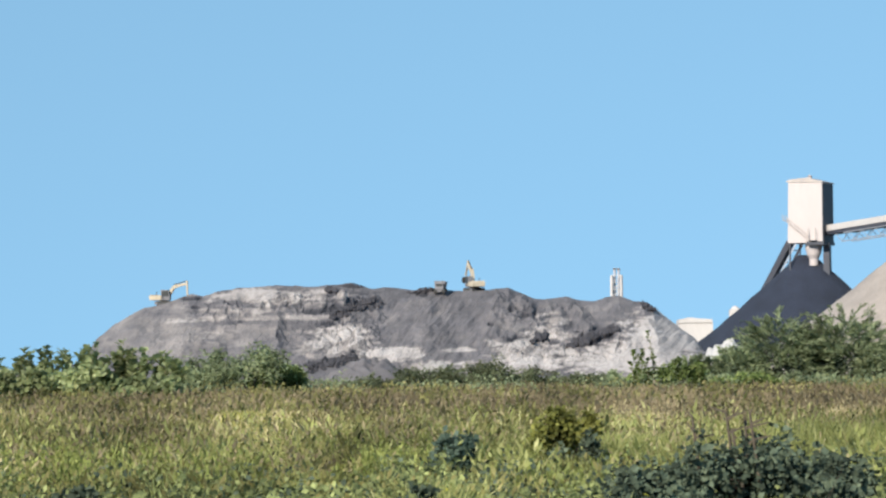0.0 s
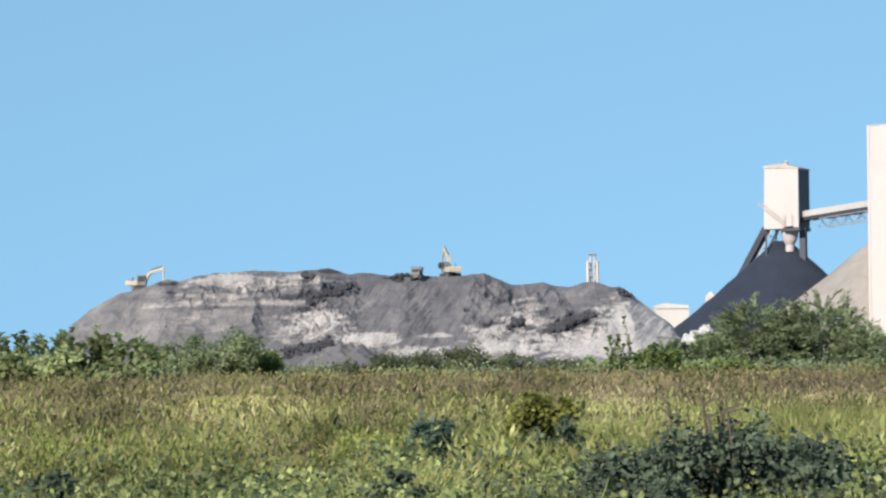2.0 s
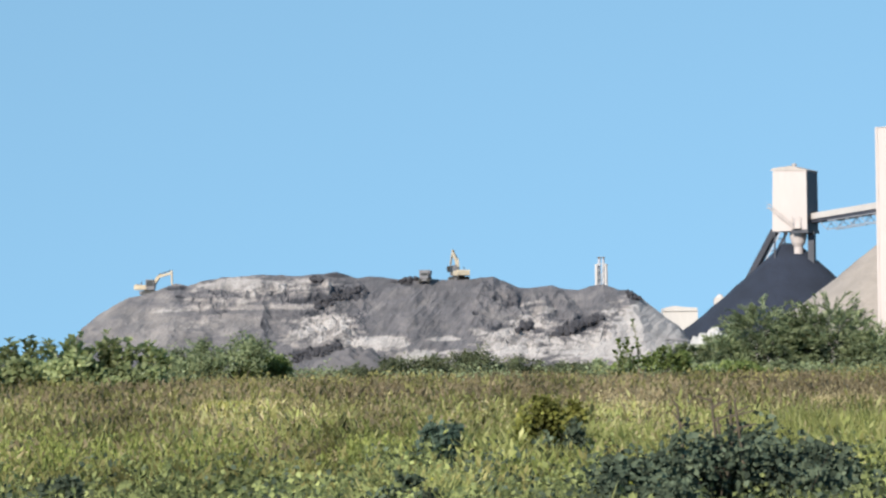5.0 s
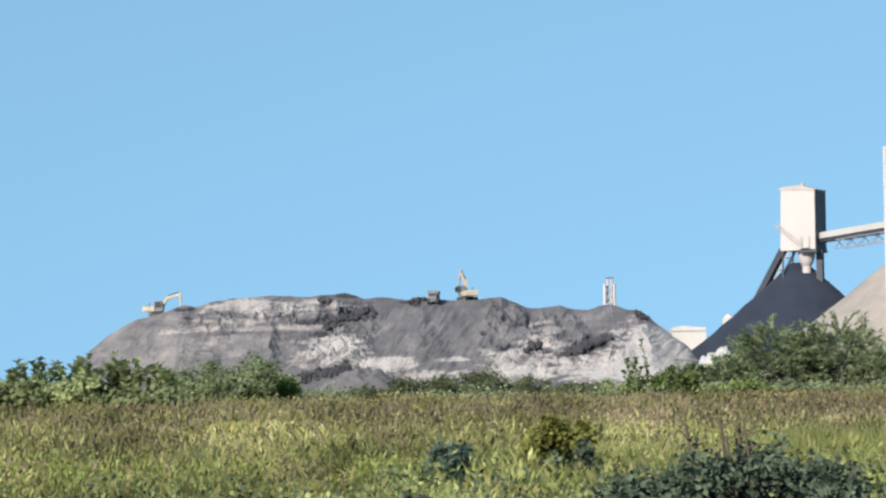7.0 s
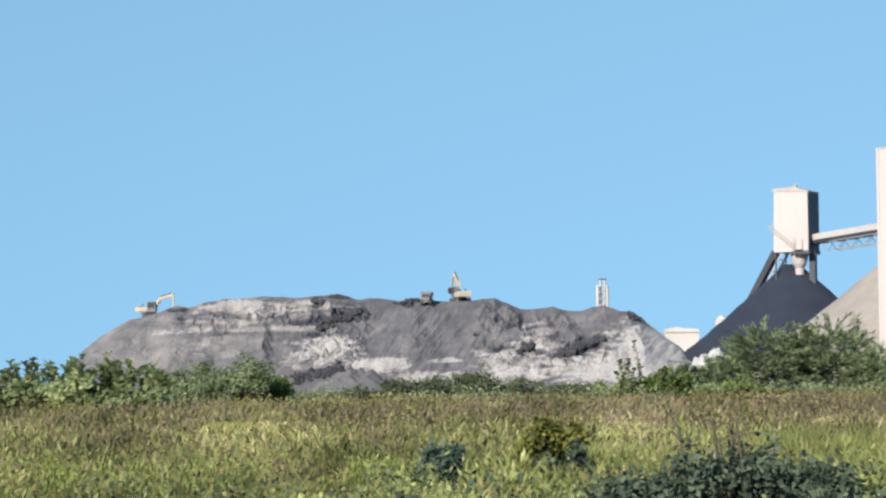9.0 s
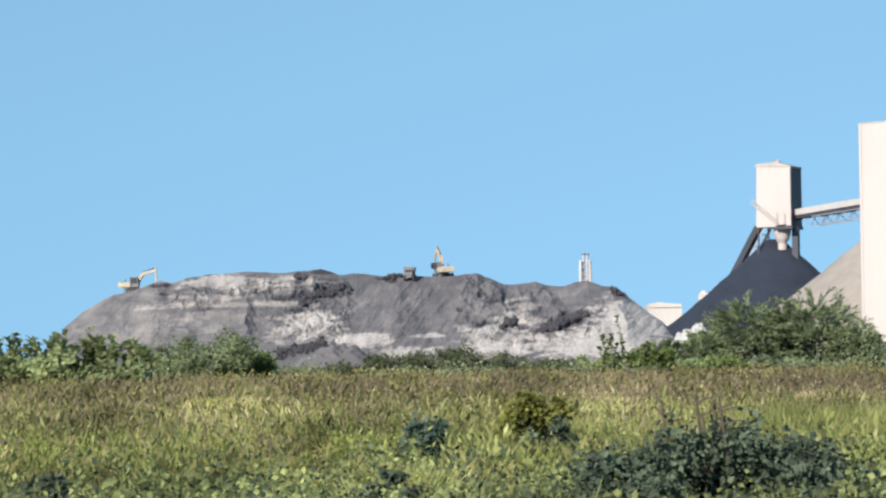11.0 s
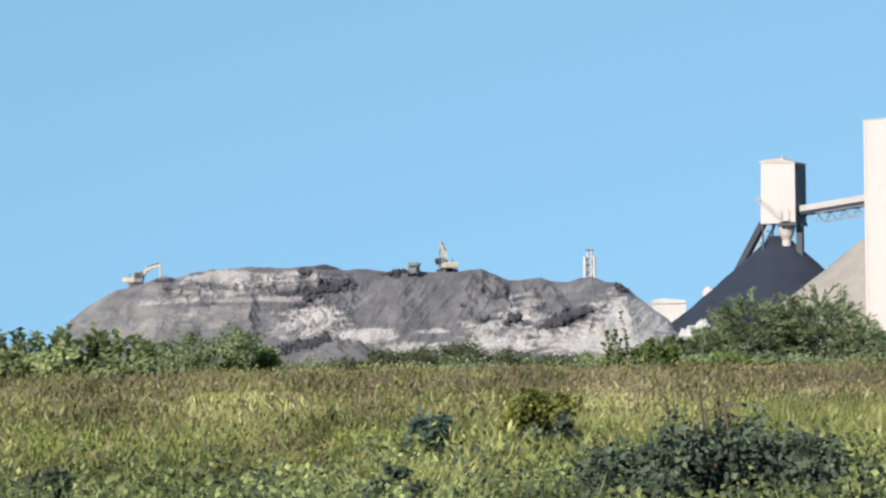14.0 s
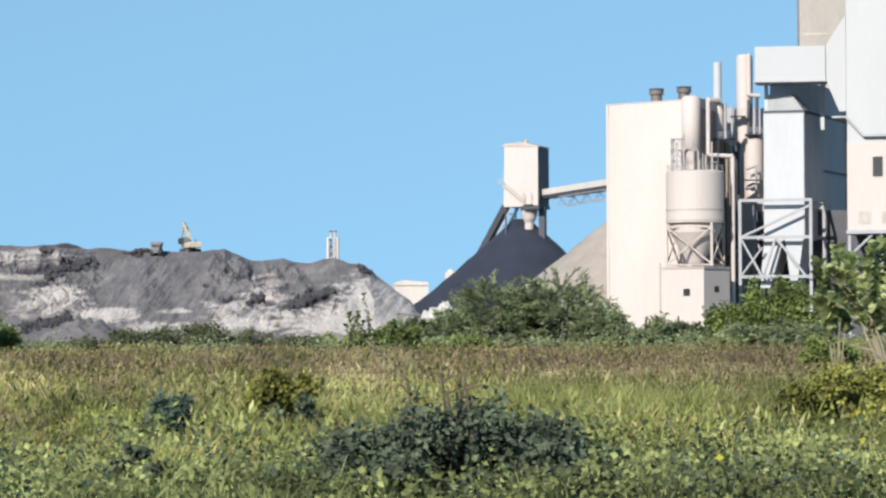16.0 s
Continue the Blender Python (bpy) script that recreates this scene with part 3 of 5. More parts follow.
def transfer_tower():
    D = 742
    zb, zt = 28.85, 42.3
    w, d = 7.60 / 0.948, 2.5 / 0.32
    t = base("transfer_tower", (72.87, D, 0), "white-clad coal transfer tower on dark steel legs above the coal", "tower", turn=TURN)
    part("body", prism([(0, zb), (w, zb), (w, zt - 0.4), (w - 0.5, zt), (0.3, zt)][:5], 0, d), CREAM, t)
    # a dark sheet on the side turned from the sun: shade put into its colour
    part("shaded_wall", box(w + 0.003, w + 0.12, 0.1, d - 0.1, zb, zt - 0.5), DARK_STEEL_AND_SHADE, t, "side wall coloured dark for its shade")
    bm = prism([(-0.15, zt), (w + 0.2, zt - 0.35), (w + 0.2, zt - 0.1), (w * 0.55, zt + 0.9), (0.6, zt + 0.55), (-0.15, zt + 0.2)], -0.15, d + 0.15)
    roof = part("roof", bm, CREAM_DIRTY, t, "weathered sheet roof")
    part("roof_vent", lathe([(0.5, zt + 0.7), (0.5, zt + 1.3), (0.7, zt + 1.35), (0.1, zt + 1.7)], 12, (w * 0.5, d / 2)), CREAM_DIRTY, roof)
    for i, (x, y) in enumerate(((0.4, 0.4), (0.4, d - 0.4), (w - 0.1, 3.6))):
        part("leg", rod((x, y, 0), (x, y, zb), 1.0 if x > 1 else 0.22), DARK_STEEL_AND_SHADE, t)
    part("floor_beam", box(w * 0.55, w + 0.3, -0.2, d, zb - 0.5, zb + 0.25), DARK_STEEL_AND_SHADE, t)
    # chute that feeds the pile
    part("chute", lathe([(0.9, zb - 3.6), (1.5, zb - 2.6), (1.9, zb - 1.2), (1.9, zb - 0.05)], 16, (w * 0.62, d * 0.4)), CREAM, t, "dusty cream feed chute")
    part("chute_spout", rod((w * 0.62, d * 0.4, zb - 5.0), (w * 0.62, d * 0.4, zb - 3.55), 1.0, seg=12), CREAM, t)
    # outside stair along the front
    flight = rod((-0.6, -0.5, zb + 5.2), (w * 0.62, -0.5, zb + 0.6), 0.12)
    rod((-0.6, -0.5, zb + 6.1), (w * 0.62, -0.5, zb + 1.5), 0.06, flight)
    for k in range(8):
        q = k / 7
        rod((-0.6 + q * (w * 0.62 + 0.6), -0.5, zb + 5.2 - 4.6 * q), (-0.6 + q * (w * 0.62 + 0.6), -0.5, zb + 6.1 - 4.6 * q), 0.05, flight)
    part("stair", flight, CREAM_DIRTY, t, "thin grey outside stair")
    land = box(w * 0.6, w * 0.85, -0.9, -0.05, zb + 0.45, zb + 0.6)
    rod((w * 0.62, -0.85, zb + 0.6), (w * 0.62, -0.85, zb + 3.2), 0.09, land), rod((w * 0.83, -0.85, zb + 0.6), (w * 0.83, -0.85, zb + 3.2), 0.09, land)
    part("landing", land, CREAM_DIRTY, t)
    gal = box(-0.9, -0.05, -0.7, 0.3, zb + 5.0, zb + 5.15)
    for x in (-0.9, -0.5, -0.1):
        rod((x, -0.7, zb + 5.1), (x, -0.7, zb + 6.3), 0.05, gal)
    part("gallery_step", gal, CREAM_DIRTY, t)


transfer_tower()


def incline():
    """The feed conveyor that climbs the pile's left side to the tower."""
    t = base("inclined_conveyor", (0, 0, 0), "dark steel inclined conveyor climbing to the transfer tower", "conveyor")
    Y = 752.0
    top, low = (74.1, 29.5), (68.2, 18.6)
    for name, dx, mat_, r in (("rail", 0.0, DARK_STEEL_AND_SHADE, 0.8), ("walkway", 1.8, SLATE, 0.2), ("rail", 3.3, DARK_STEEL_AND_SHADE, 0.42)):
        part(name, rod((top[0] + dx, Y, top[1]), (low[0] + dx, Y, low[1]), r), mat_, t)
    part("web", prism([(top[0] + 0.3, top[1]), (low[0] + 0.3, low[1]), (low[0] + 1.6, low[1]), (top[0] + 1.6, top[1])], Y + 0.6, Y + 0.9), DARK_STEEL_AND_SHADE, t)
    for q in (0.15, 0.4, 0.65, 0.9):
        x, z = top[0] + (low[0] - top[0]) * q, top[1] + (low[1] - top[1]) * q
        part("cross_brace", rod((x, Y + 0.1, z), (x + 3.3, Y + 0.1, z - 0.4), 0.16), DARK_STEEL_AND_SHADE, t)


incline()


def gallery():
    """The covered belt from the tower to the boiler house, on a lattice girder."""
    x0, z0 = 81.53, 31.62
    x1, z1 = 99.63, 33.43
    y0, y1 = 744.0, 700.0
    t = base("conveyor_gallery", (0, 0, 0), "pale covered conveyor bridge on a steel lattice girder", "conveyor bridge")
    a, b = Vector((x0, y0, z0)), Vector((x1, y1, z1))
    way = (b - a).normalized()
    side = way.cross(Vector((0, 0, 1))).normalized()

    def run(lo, hi, half, material, name, label=""):
        bm = bmesh.new()
        ring = [[bm.verts.new(p + side * s + Vector((0, 0, h))) for s, h in ((-half, lo), (half, lo), (half, hi), (0, hi + 0.25), (-half, hi))] for p in (a, b)]
        bm.faces.new(ring[0]), bm.faces.new(ring[1][::-1])
        for i in range(5):
            j = (i + 1) % 5
            bm.faces.new((ring[0][j], ring[0][i], ring[1][i], ring[1][j]))
        bmesh.ops.recalc_face_normals(bm, faces=bm.faces)
        return part(name, bm, material, t, label)

    run(-0.35, 0.95, 1.5, OFF_WHITE, "cover", "off-white sheet cover")
    run(-1.1, -0.36, 1.3, DARK_STEEL_AND_SHADE, "belt_deck")
    for s in (-1.2, 1.2):
        for h in (-1.2, -3.1):
            part("girder_chord", rod(a + side * s + Vector((0, 0, h)) + way * 10, b + side * s + Vector((0, 0, h)), 0.13), GREY_STEEL, t)
        n = 7
        for k in range(n):
            p, q = a.lerp(b, 0.14 + 0.86 * k / n), a.lerp(b, 0.14 + 0.86 * (k + 0.5) / n)
            r = a.lerp(b, 0.14 + 0.86 * (k + 1) / n)
            bm = rod(p + side * s + Vector((0, 0, -1.2)), q + side * s + Vector((0, 0, -3.1)), 0.08)
            rod(q + side * s + Vector((0, 0, -3.1)), r + side * s + Vector((0, 0, -1.2)), 0.08, bm)
            part("girder_web", bm, GREY_STEEL, t)


gallery()


# ---- boiler house ----
def boiler_house():
    D = 665
    t = base("boiler_house", (86.11, D, 0), "tall cream-painted boiler house with flat roof", "industrial building", turn=TURN)
    zt = 46.34
    w, d = 18.09 / 0.948, 6.48 / 0.32
    part("wall", prism([(0, 0), (w, 0), (w, zt + 0.8), (0, zt)], 0, d, None), CREAM, t)
    part("parapet", prism([(-0.12, zt), (w + 0.1, zt + 0.8), (w + 0.1, zt + 0.95), (-0.12, zt + 0.15)], -0.12, d), CREAM, t)
    part("corner_trim", box(-0.14, 0.35, -0.14, 0.3, 0, zt), CREAM, t)
    # brown sheet over the cream wall: the side's shade put into its colour
    part("shaded_cladding", box(w + 0.003, w + 0.15, 0.2, d, 0, zt - 1), BROWN_STEEL_AND_SHADE, t, "side coloured brown for its shade")
    for x in (8.93 / 0.948, 14.29 / 0.948):
        z = zt + 0.8 * x / w
        v = part("roof_vent", lathe([(1.2, z), (1.1, z + 1.6), (1.45, z + 1.7), (1.45, z + 2.5), (1.2, z + 2.7)], 20, (x, 3.0)), VENT, t, "dark round roof vent")
        part("vent_cap", lathe([(1.5, z + 2.7), (1.55, z + 2.85), (0.2, z + 3.0)], 20, (x, 3.0)), VENT, v)
    # rounded filter shell on the roof corner
    part("filter_shell", lathe([(1.9, zt - 12.5), (1.9, zt + 0.9), (1.4, zt + 1.4), (0.3, zt + 1.5)], 24, (w - 1.7, -0.2)), CREAM, t, smooth=True)


boiler_house()


def silo():
    """The ash silo on its braced frame, over a small concrete room."""
    D = 652
    cx = 101.69
    t = base("ash_silo", (cx, D, 0), "cream round ash silo on a braced steel frame", "silo", turn=TURN)
    r = 5.69
    z0, z1, zf, zm = 22.79, 32.31, 13.94, 25.00
    shell = part("shell", lathe([(r * 0.98, z0), (r, z0 + 0.2), (r, z1), (r * 0.9, z1 + 0.35), (0.5, z1 + 0.6)], 40), CREAM, t, smooth=False)
    part("band", lathe([(r + 0.1, zm - 0.12), (r + 0.1, zm + 0.12)], 40), CREAM_DIRTY, shell)
    part("skirt_ring", lathe([(r + 0.18, z0 - 0.35), (r + 0.18, z0)], 40), CREAM_DIRTY, shell)
    part("hopper", lathe([(1.6, z0 - 8.2), (2.4, z0 - 6.6), (r * 0.86, z0 - 2.2), (r * 0.9, z0 - 0.4)], 28), CREAM, t, "cream discharge cone")
    s = r * 0.8
    corners = [(-s, -s), (s, -s), (s, s), (-s, s)]
    for x, y in corners:
        part("leg", rod((x, y, zf), (x, y, z0 - 0.35), 0.34), CREAM_DIRTY, t)
    for (xa, ya), (xb, yb) in zip(corners, corners[1:] + corners[:1]):
        bm = rod((xa, ya, zf + 0.4), (xb, yb, z0 - 1.2), 0.2)
        rod((xb, yb, zf + 0.4), (xa, ya, z0 - 1.2), 0.2, bm)
        part("cross_brace", bm, CREAM_DIRTY, t)
        part("tie_beam", rod((xa, ya, z0 - 1.2), (xb, yb, z0 - 1.2), 0.22), CREAM_DIRTY, t)
        part("tie_beam", rod((xa, ya, zf + 0.3), (xb, yb, zf + 0.3), 0.22), CREAM_DIRTY, t)
    # dust filter and railings on top
    top = part("filter_box", box(-2.4, 0.2, -1.4, 1.2, z1 + 0.5, z1 + 4.2, bevel=0.12), CREAM_DIRTY, t, "dusty filter housing")
    for k in range(14):
        a = 2 * math.pi * k / 14
        part("rail_post", rod((r * 0.97 * math.cos(a), r * 0.97 * math.sin(a), z1 + 0.1), (r * 0.97 * math.cos(a), r * 0.97 * math.sin(a), z1 + 1.5), 0.06), CREAM_DIRTY, t)
    for h in (0.8, 1.45):
        bm = bmesh.new()
        for k in range(24):
            a, b = 2 * math.pi * k / 24, 2 * math.pi * (k + 1) / 24
            rod((r * 0.97 * math.cos(a), r * 0.97 * math.sin(a), z1 + h), (r * 0.97 * math.cos(b), r * 0.97 * math.sin(b), z1 + h), 0.05, bm)
        part("hand_rail", bm, CREAM_DIRTY, t)
    for x, y, h in ((-3.2, -2.0, 5.5), (-1.6, -2.2, 7.5), (1.2, -1.8, 4.2), (2.6, -1.4, 3.4), (3.4, 0.2, 6.0)):
        part("riser_pipe", rod((x, y, z1 + 0.4), (x, y, z1 + h), 0.17, seg=8), CREAM_DIRTY, t)
    # braced lift frame beside the filter
    frame_xy = [(-4.2, -2.2), (-2.2, -2.2), (-2.2, -0.4), (-4.2, -0.4)]
    lift = part("lift_frame", box(-4.3, -2.1, -2.3, -0.3, z1 + 6.6, z1 + 6.8), CREAM_DIRTY, t, "braced steel lift frame")
    for (xa, ya), (xb, yb) in zip(frame_xy, frame_xy[1:] + frame_xy[:1]):
        part("frame_post", rod((xa, ya, z1 + 0.2), (xa, ya, z1 + 6.6), 0.12), GREY_STEEL, lift)
        for q in range(3):
            za = z1 + 0.3 + 2.1 * q
            part("frame_brace", rod((xa, ya, za), (xb, yb, za + 2.1), 0.08), GREY_STEEL, lift)
            part("frame_tie", rod((xa, ya, za + 2.1), (xb, yb, za + 2.1), 0.09), GREY_STEEL, lift)
    rng = random.Random(8)
    for k in range(9):
        x, y, h = -4.0 + k * 0.95, rng.uniform(-2.6, 1.0), rng.uniform(2.2, 6.8)
        part("vent_pipe", rod((x, y, z1 + 0.3), (x, y, z1 + h), rng.uniform(0.08, 0.16), seg=6), rng.choice((CREAM_DIRTY, GREY_STEEL)), t)
        part("cross_pipe", rod((x - 0.7, y, z1 + h * 0.7), (x + 1.1, y, z1 + h * 0.7), 0.08, seg=6), rng.choice((CREAM_DIRTY, GREY_STEEL)), t)
    bm = box(-3.4, -1.2, -2.4, -0.6, z1 + 4.4, z1 + 4.6)
    for x in (-3.4, -2.7, -2.0, -1.2):
        rod((x, -2.4, z1 + 4.6), (x, -2.4, z1 + 5.8), 0.05, bm)
    rod((-3.4, -2.4, z1 + 5.8), (-1.2, -2.4, z1 + 5.8), 0.05, bm)
    part("upper_platform", bm, CREAM_DIRTY, t)


silo()


def silo_room():
    D = 648
    t = base("silo_room", (94.64, D, 0), "cream concrete room with small dark openings under the silo", "building", turn=TURN - 20)
    zt = 13.43
    w, d = 9.70, 8.80
    part("wall", box(0, w, 0, d, 0, zt), CREAM, t)
    part("roof_slab", box(-0.2, w + 0.2, -0.2, d + 0.2, zt + 0.003, zt + 0.35), CREAM_DIRTY, t)
    z = 8.82
    part("front_opening", box(4.90, 6.45, -0.03, 0.2, z - 0.7, z + 0.7), GLASS_DARK, t)
    part("side_opening", box(w - 0.2, w + 0.03, d * 0.4, d * 0.58, z, z + 1.2), GLASS_DARK, t)
    part("side_door", box(w - 0.2, w + 0.04, 0.3, 1.7, 0, 3.4), GLASS_DARK, t)
    part("conduit", rod((-0.4, -0.3, zt * 0.2), (-0.4, -0.3, zt + 1.2), 0.16, seg=8), CREAM_DIRTY, t)
    part("ground_fan", lathe([(0.8, 0.6), (1.0, 0.9), (1.0, 2.0), (0.7, 2.3)], 16, (3.26, -1.3)), DARK_STEEL_AND_SHADE, t)


silo_room()


def pipework():
    """Pipes, stacks, platforms and the dark steel bay between boiler house and filter casing."""
    D = 668
    t = base("pipe_bay", (0, D, 0), "dark steel pipe bay with cream pipes and platforms", "pipe rack")
    xa_pipe, xb_pipe = 104.7, 109.5
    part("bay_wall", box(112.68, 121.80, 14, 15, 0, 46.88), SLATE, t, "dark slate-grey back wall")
    part("side_column", box(110.78, 111.69, 2, 4, 0, 39.22), BROWN_STEEL_AND_SHADE, t)
    part("side_column", box(112.60, 113.74, 3, 5, 0, 38.66), DARK_STEEL_AND_SHADE, t)
    # the bent cream pipe down the side of the silo
    bm = rod((xa_pipe, -14, 46.68), (xa_pipe, -14, 35.89), 0.42, seg=12)
    rod((xa_pipe, -14, 35.89), (xb_pipe, -14, 35.67), 0.42, bm, 12)
    rod((xb_pipe, -14, 35.67), (xb_pipe, -14, 1.0), 0.42, bm, 12)
    rod((xa_pipe, -14, 46.68), (xa_pipe + 2.6, -12, 46.68), 0.6, bm, 12)
    part("bent_pipe", bm, CREAM, t, "cream bent pipe")
    part("vent_pipe", rod((109.5, 4, 40.52), (109.5, 4, 55.51), 0.85, seg=16), PALE_BLUE, t, "slim pale blue vent pipe")
    part("scrubber", lathe([(1.1, 39.96), (1.2, 45.06), (0.7, 46.42)], 16, (109.10, 1.0)), CREAM, t)
    part("downpipe", rod((108.87, 1, 34.85), (108.99, 1, 39.96), 0.4, seg=10), CREAM, t)
    part("round_duct", lathe([(1.65, 38.82), (1.65, 56.42), (1.3, 56.87)], 24, (114.7, 2.0)), CREAM, t, "tall cream round duct", smooth=False)
    part("cream_tank", lathe([(1.9, 26.91), (2.0, 40.07), (1.4, 40.52)], 24, (116.32, 1.0)), CREAM, t, "cream upright tank")
    bm = rod((115.28, 0, 57.00), (115.28, 0, 48.64), 0.42, seg=10)
    rod((115.28, 0, 48.64), (117.45, 0, 48.53), 0.42, bm, 10)
    part("loop_pipe", bm, CREAM, t)
    levels = ((107.52, 112.43, 39.73, -2.0), (113.57, 117.22, 31.50, -3.0), (110.26, 114.14, 16.10, -2.0), (114.37, 117.57, 40.75, -1.0), (111.40, 114.37, 44.37, -1.0))
    for xa, xb, z, y in levels:
        plat = part("platform", box(xa, xb, y - 1.2, y + 1.2, z - 0.2, z), DARK_STEEL_AND_SHADE, t)
        n = max(3, int((xb - xa) / 1.1))
        for k in range(n + 1):
            q = xa + (xb - xa) * k / n
            part("rail_post", rod((q, y - 1.2, z), (q, y - 1.2, z + 1.2), 0.06), GREY_STEEL, plat)
        part("hand_rail", rod((xa, y - 1.2, z + 1.2), (xb, y - 1.2, z + 1.2), 0.07), GREY_STEEL, plat)
        part("hand_rail", rod((xa, y - 1.2, z + 0.6), (xb, y - 1.2, z + 0.6), 0.05), GREY_STEEL, plat)
    # small loops of pipe by the tank
    for z in (33.53, 29.58):
        bm = rod((114.03, -3, z), (116.08, -3, z + 0.8), 0.25, seg=8)
        rod((116.08, -3, z + 0.8), (116.08, -3, z - 2.4), 0.25, bm, 8)
        part("pipe_loop", bm, GREY_STEEL, t)
    for px_, zlo, zhi, r, m in RISERS:
        part("riser", rod((px_, -0.5, zlo), (px_, -0.5, zhi), r, seg=8), m, t)


RISERS = [(110.33, 39.28, 46.97, 0.3, GREY_STEEL), (111.71, 40.41, 46.63, 0.22, CREAM_DIRTY), (113.00, 28.53, 39.28, 0.3, DARK_STEEL_AND_SHADE),
          (115.14, 40.86, 47.65, 0.35, DARK_STEEL_AND_SHADE), (116.74, 40.86, 48.10, 0.35, DARK_STEEL_AND_SHADE), (107.55, 33.06, 38.15, 0.25, DARK_STEEL_AND_SHADE), (110.59, 8.75, 35.88, 0.3, BROWN_STEEL_AND_SHADE)]
pipework()


def filter_casing():
    """The grey-blue filter: casing, inlet transition, hoppers and support frame."""
    D = 655
    t = base("filter_casing", (115.86, D, 0), "pale grey-blue flue gas filter casing with hoppers", "industrial filter", turn=TURN)
    w, d = 7.59 / 0.948, 8.14 / 0.32 * 1.45
    zt, zb, zh = 44.12, 19.21, 9.77
    part("casing", box(0, w, 0, d, zb, zt), PALE_BLUE, t)
    # same cladding as the front, its colour darkened for shade
    part("shaded_cladding", box(w + 0.003, w + 0.12, 0.15, d, zb, zt - 0.05), SLATE, t, "side cladding a little darker in colour for its shade")
    for z in (zt - 11, zt - 20):
        part("side_rib", box(w + 0.12, w + 0.4, d * 0.45, d, z, z + 0.4), DARK_STEEL_AND_SHADE, t)
    part("roof_beam", box(-0.1, w + 0.3, -0.1, d, zt + 0.003, zt + 0.5), DARK_STEEL_AND_SHADE, t)
    # inlet transition that narrows upwards
    zi = 47.80
    part("transition", prism([(0.1, zt + 0.5), (w - 0.1, zt + 0.5), (w - 2.4, zi), (0.9, zi)], 0.3, 6), GREY_STEEL, t, "grey tapered inlet duct")
    part("inlet_back", box(-0.3, w, 6.5, d, zt + 0.503, zt + 6.2), SLATE, t, "dark slate backing of the inlet")
    part("support_post", box(0.2, 0.9, 0.1, 0.6, zt + 0.5, zt + 6.5), PALE_BLUE, t)
    part("support_post", box(w + 1.6, w + 2.4, 8, 9, zt - 3, zt + 6), PALE_BLUE, t)
    for x in (0.2, w * 0.52):
        part("hopper", prism([(x, zb), (x + w * 0.46, zb), (x + w * 0.30, zh), (x + w * 0.16, zh)] if x > 1 else [(x - 0.2, zb), (x + w * 0.46, zb), (x + w * 0.12, zh), (x - 1.0, zh)], -0.2, 7), PALE_BLUE, t, "pale sheet hopper")
    # dark sheet added to close the sky gaps between the hoppers
    part("rear_backing", box(-4.5, w + 9, 11.5, 12.0, 0, zb + 6), DARK_STEEL_AND_SHADE, t, "dark backing sheet behind the hoppers")
    base_frame(t, -4.2, w + 2.0, -2.5, 9.0, 26.92, 19.64, 11.92)


def base_frame(t, x0, x1, y0, y1, ztop, zmid, zlow):
    for x in (x0, x1):
        for y in (y0, y1):
            part("frame_post", rod((x, y, 0), (x, y, ztop), 0.42), GREY_STEEL, t)
    for y in (y0, y1):
        for z in (ztop, zmid, zlow):
            part("frame_beam", rod((x0, y, z), (x1, y, z), 0.4), GREY_STEEL, t)
        part("frame_brace", rod((x0, y, zmid), (x1, y, ztop - 1), 0.32), GREY_STEEL, t)
        xm = (x0 + x1) / 2
        part("frame_brace", rod((x0, y, zmid), (x0 + 4.4, y, zlow), 0.28), GREY_STEEL, t)
        part("frame_brace", rod((x0 + 4.4, y, zmid - 2.0), (x0, y, zlow), 0.24), GREY_STEEL, t)
        part("frame_brace", rod((xm, y, zmid), (x1 - 1, y, zlow), 0.3), GREY_STEEL, t)
        part("frame_brace", rod((xm, y, zmid), (xm - 2.5, y, zlow), 0.3), GREY_STEEL, t)
    for x in (x0, x1):
        for z in (ztop, zmid, zlow):
            part("frame_beam", rod((x, y0, z), (x, y1, z), 0.35), GREY_STEEL, t)


filter_casing()


def flue_duct():
    """The big white duct over the filter, rising to the tall casing beside it."""
    D = 650
    t = base("flue_duct", (113.30, D, 0), "large white boxed flue duct above the filter", "duct", turn=-14)
    w = 13.75
    zt, zb = 56.85, 50.22
    part("duct", prism([(0, zb), (w, zb), (w, zt), (0, zt)], 0, 9), WHITE, t)
    part("duct_flange", box(-0.15, w + 0.15, -0.15, 9.1, zb - 0.35, zb - 0.003), SLATE, t)
    x1, x2 = w + 0.02, w + 3.93
    part("rising_duct", prism([(x1, zb), (x1 + 2.6, zb - 6.2), (x2, zb - 6.2), (x2, zt + 6.0), (x1, zt)], 0.4, 9.5), WHITE, t, "sloping white duct")


flue_duct()


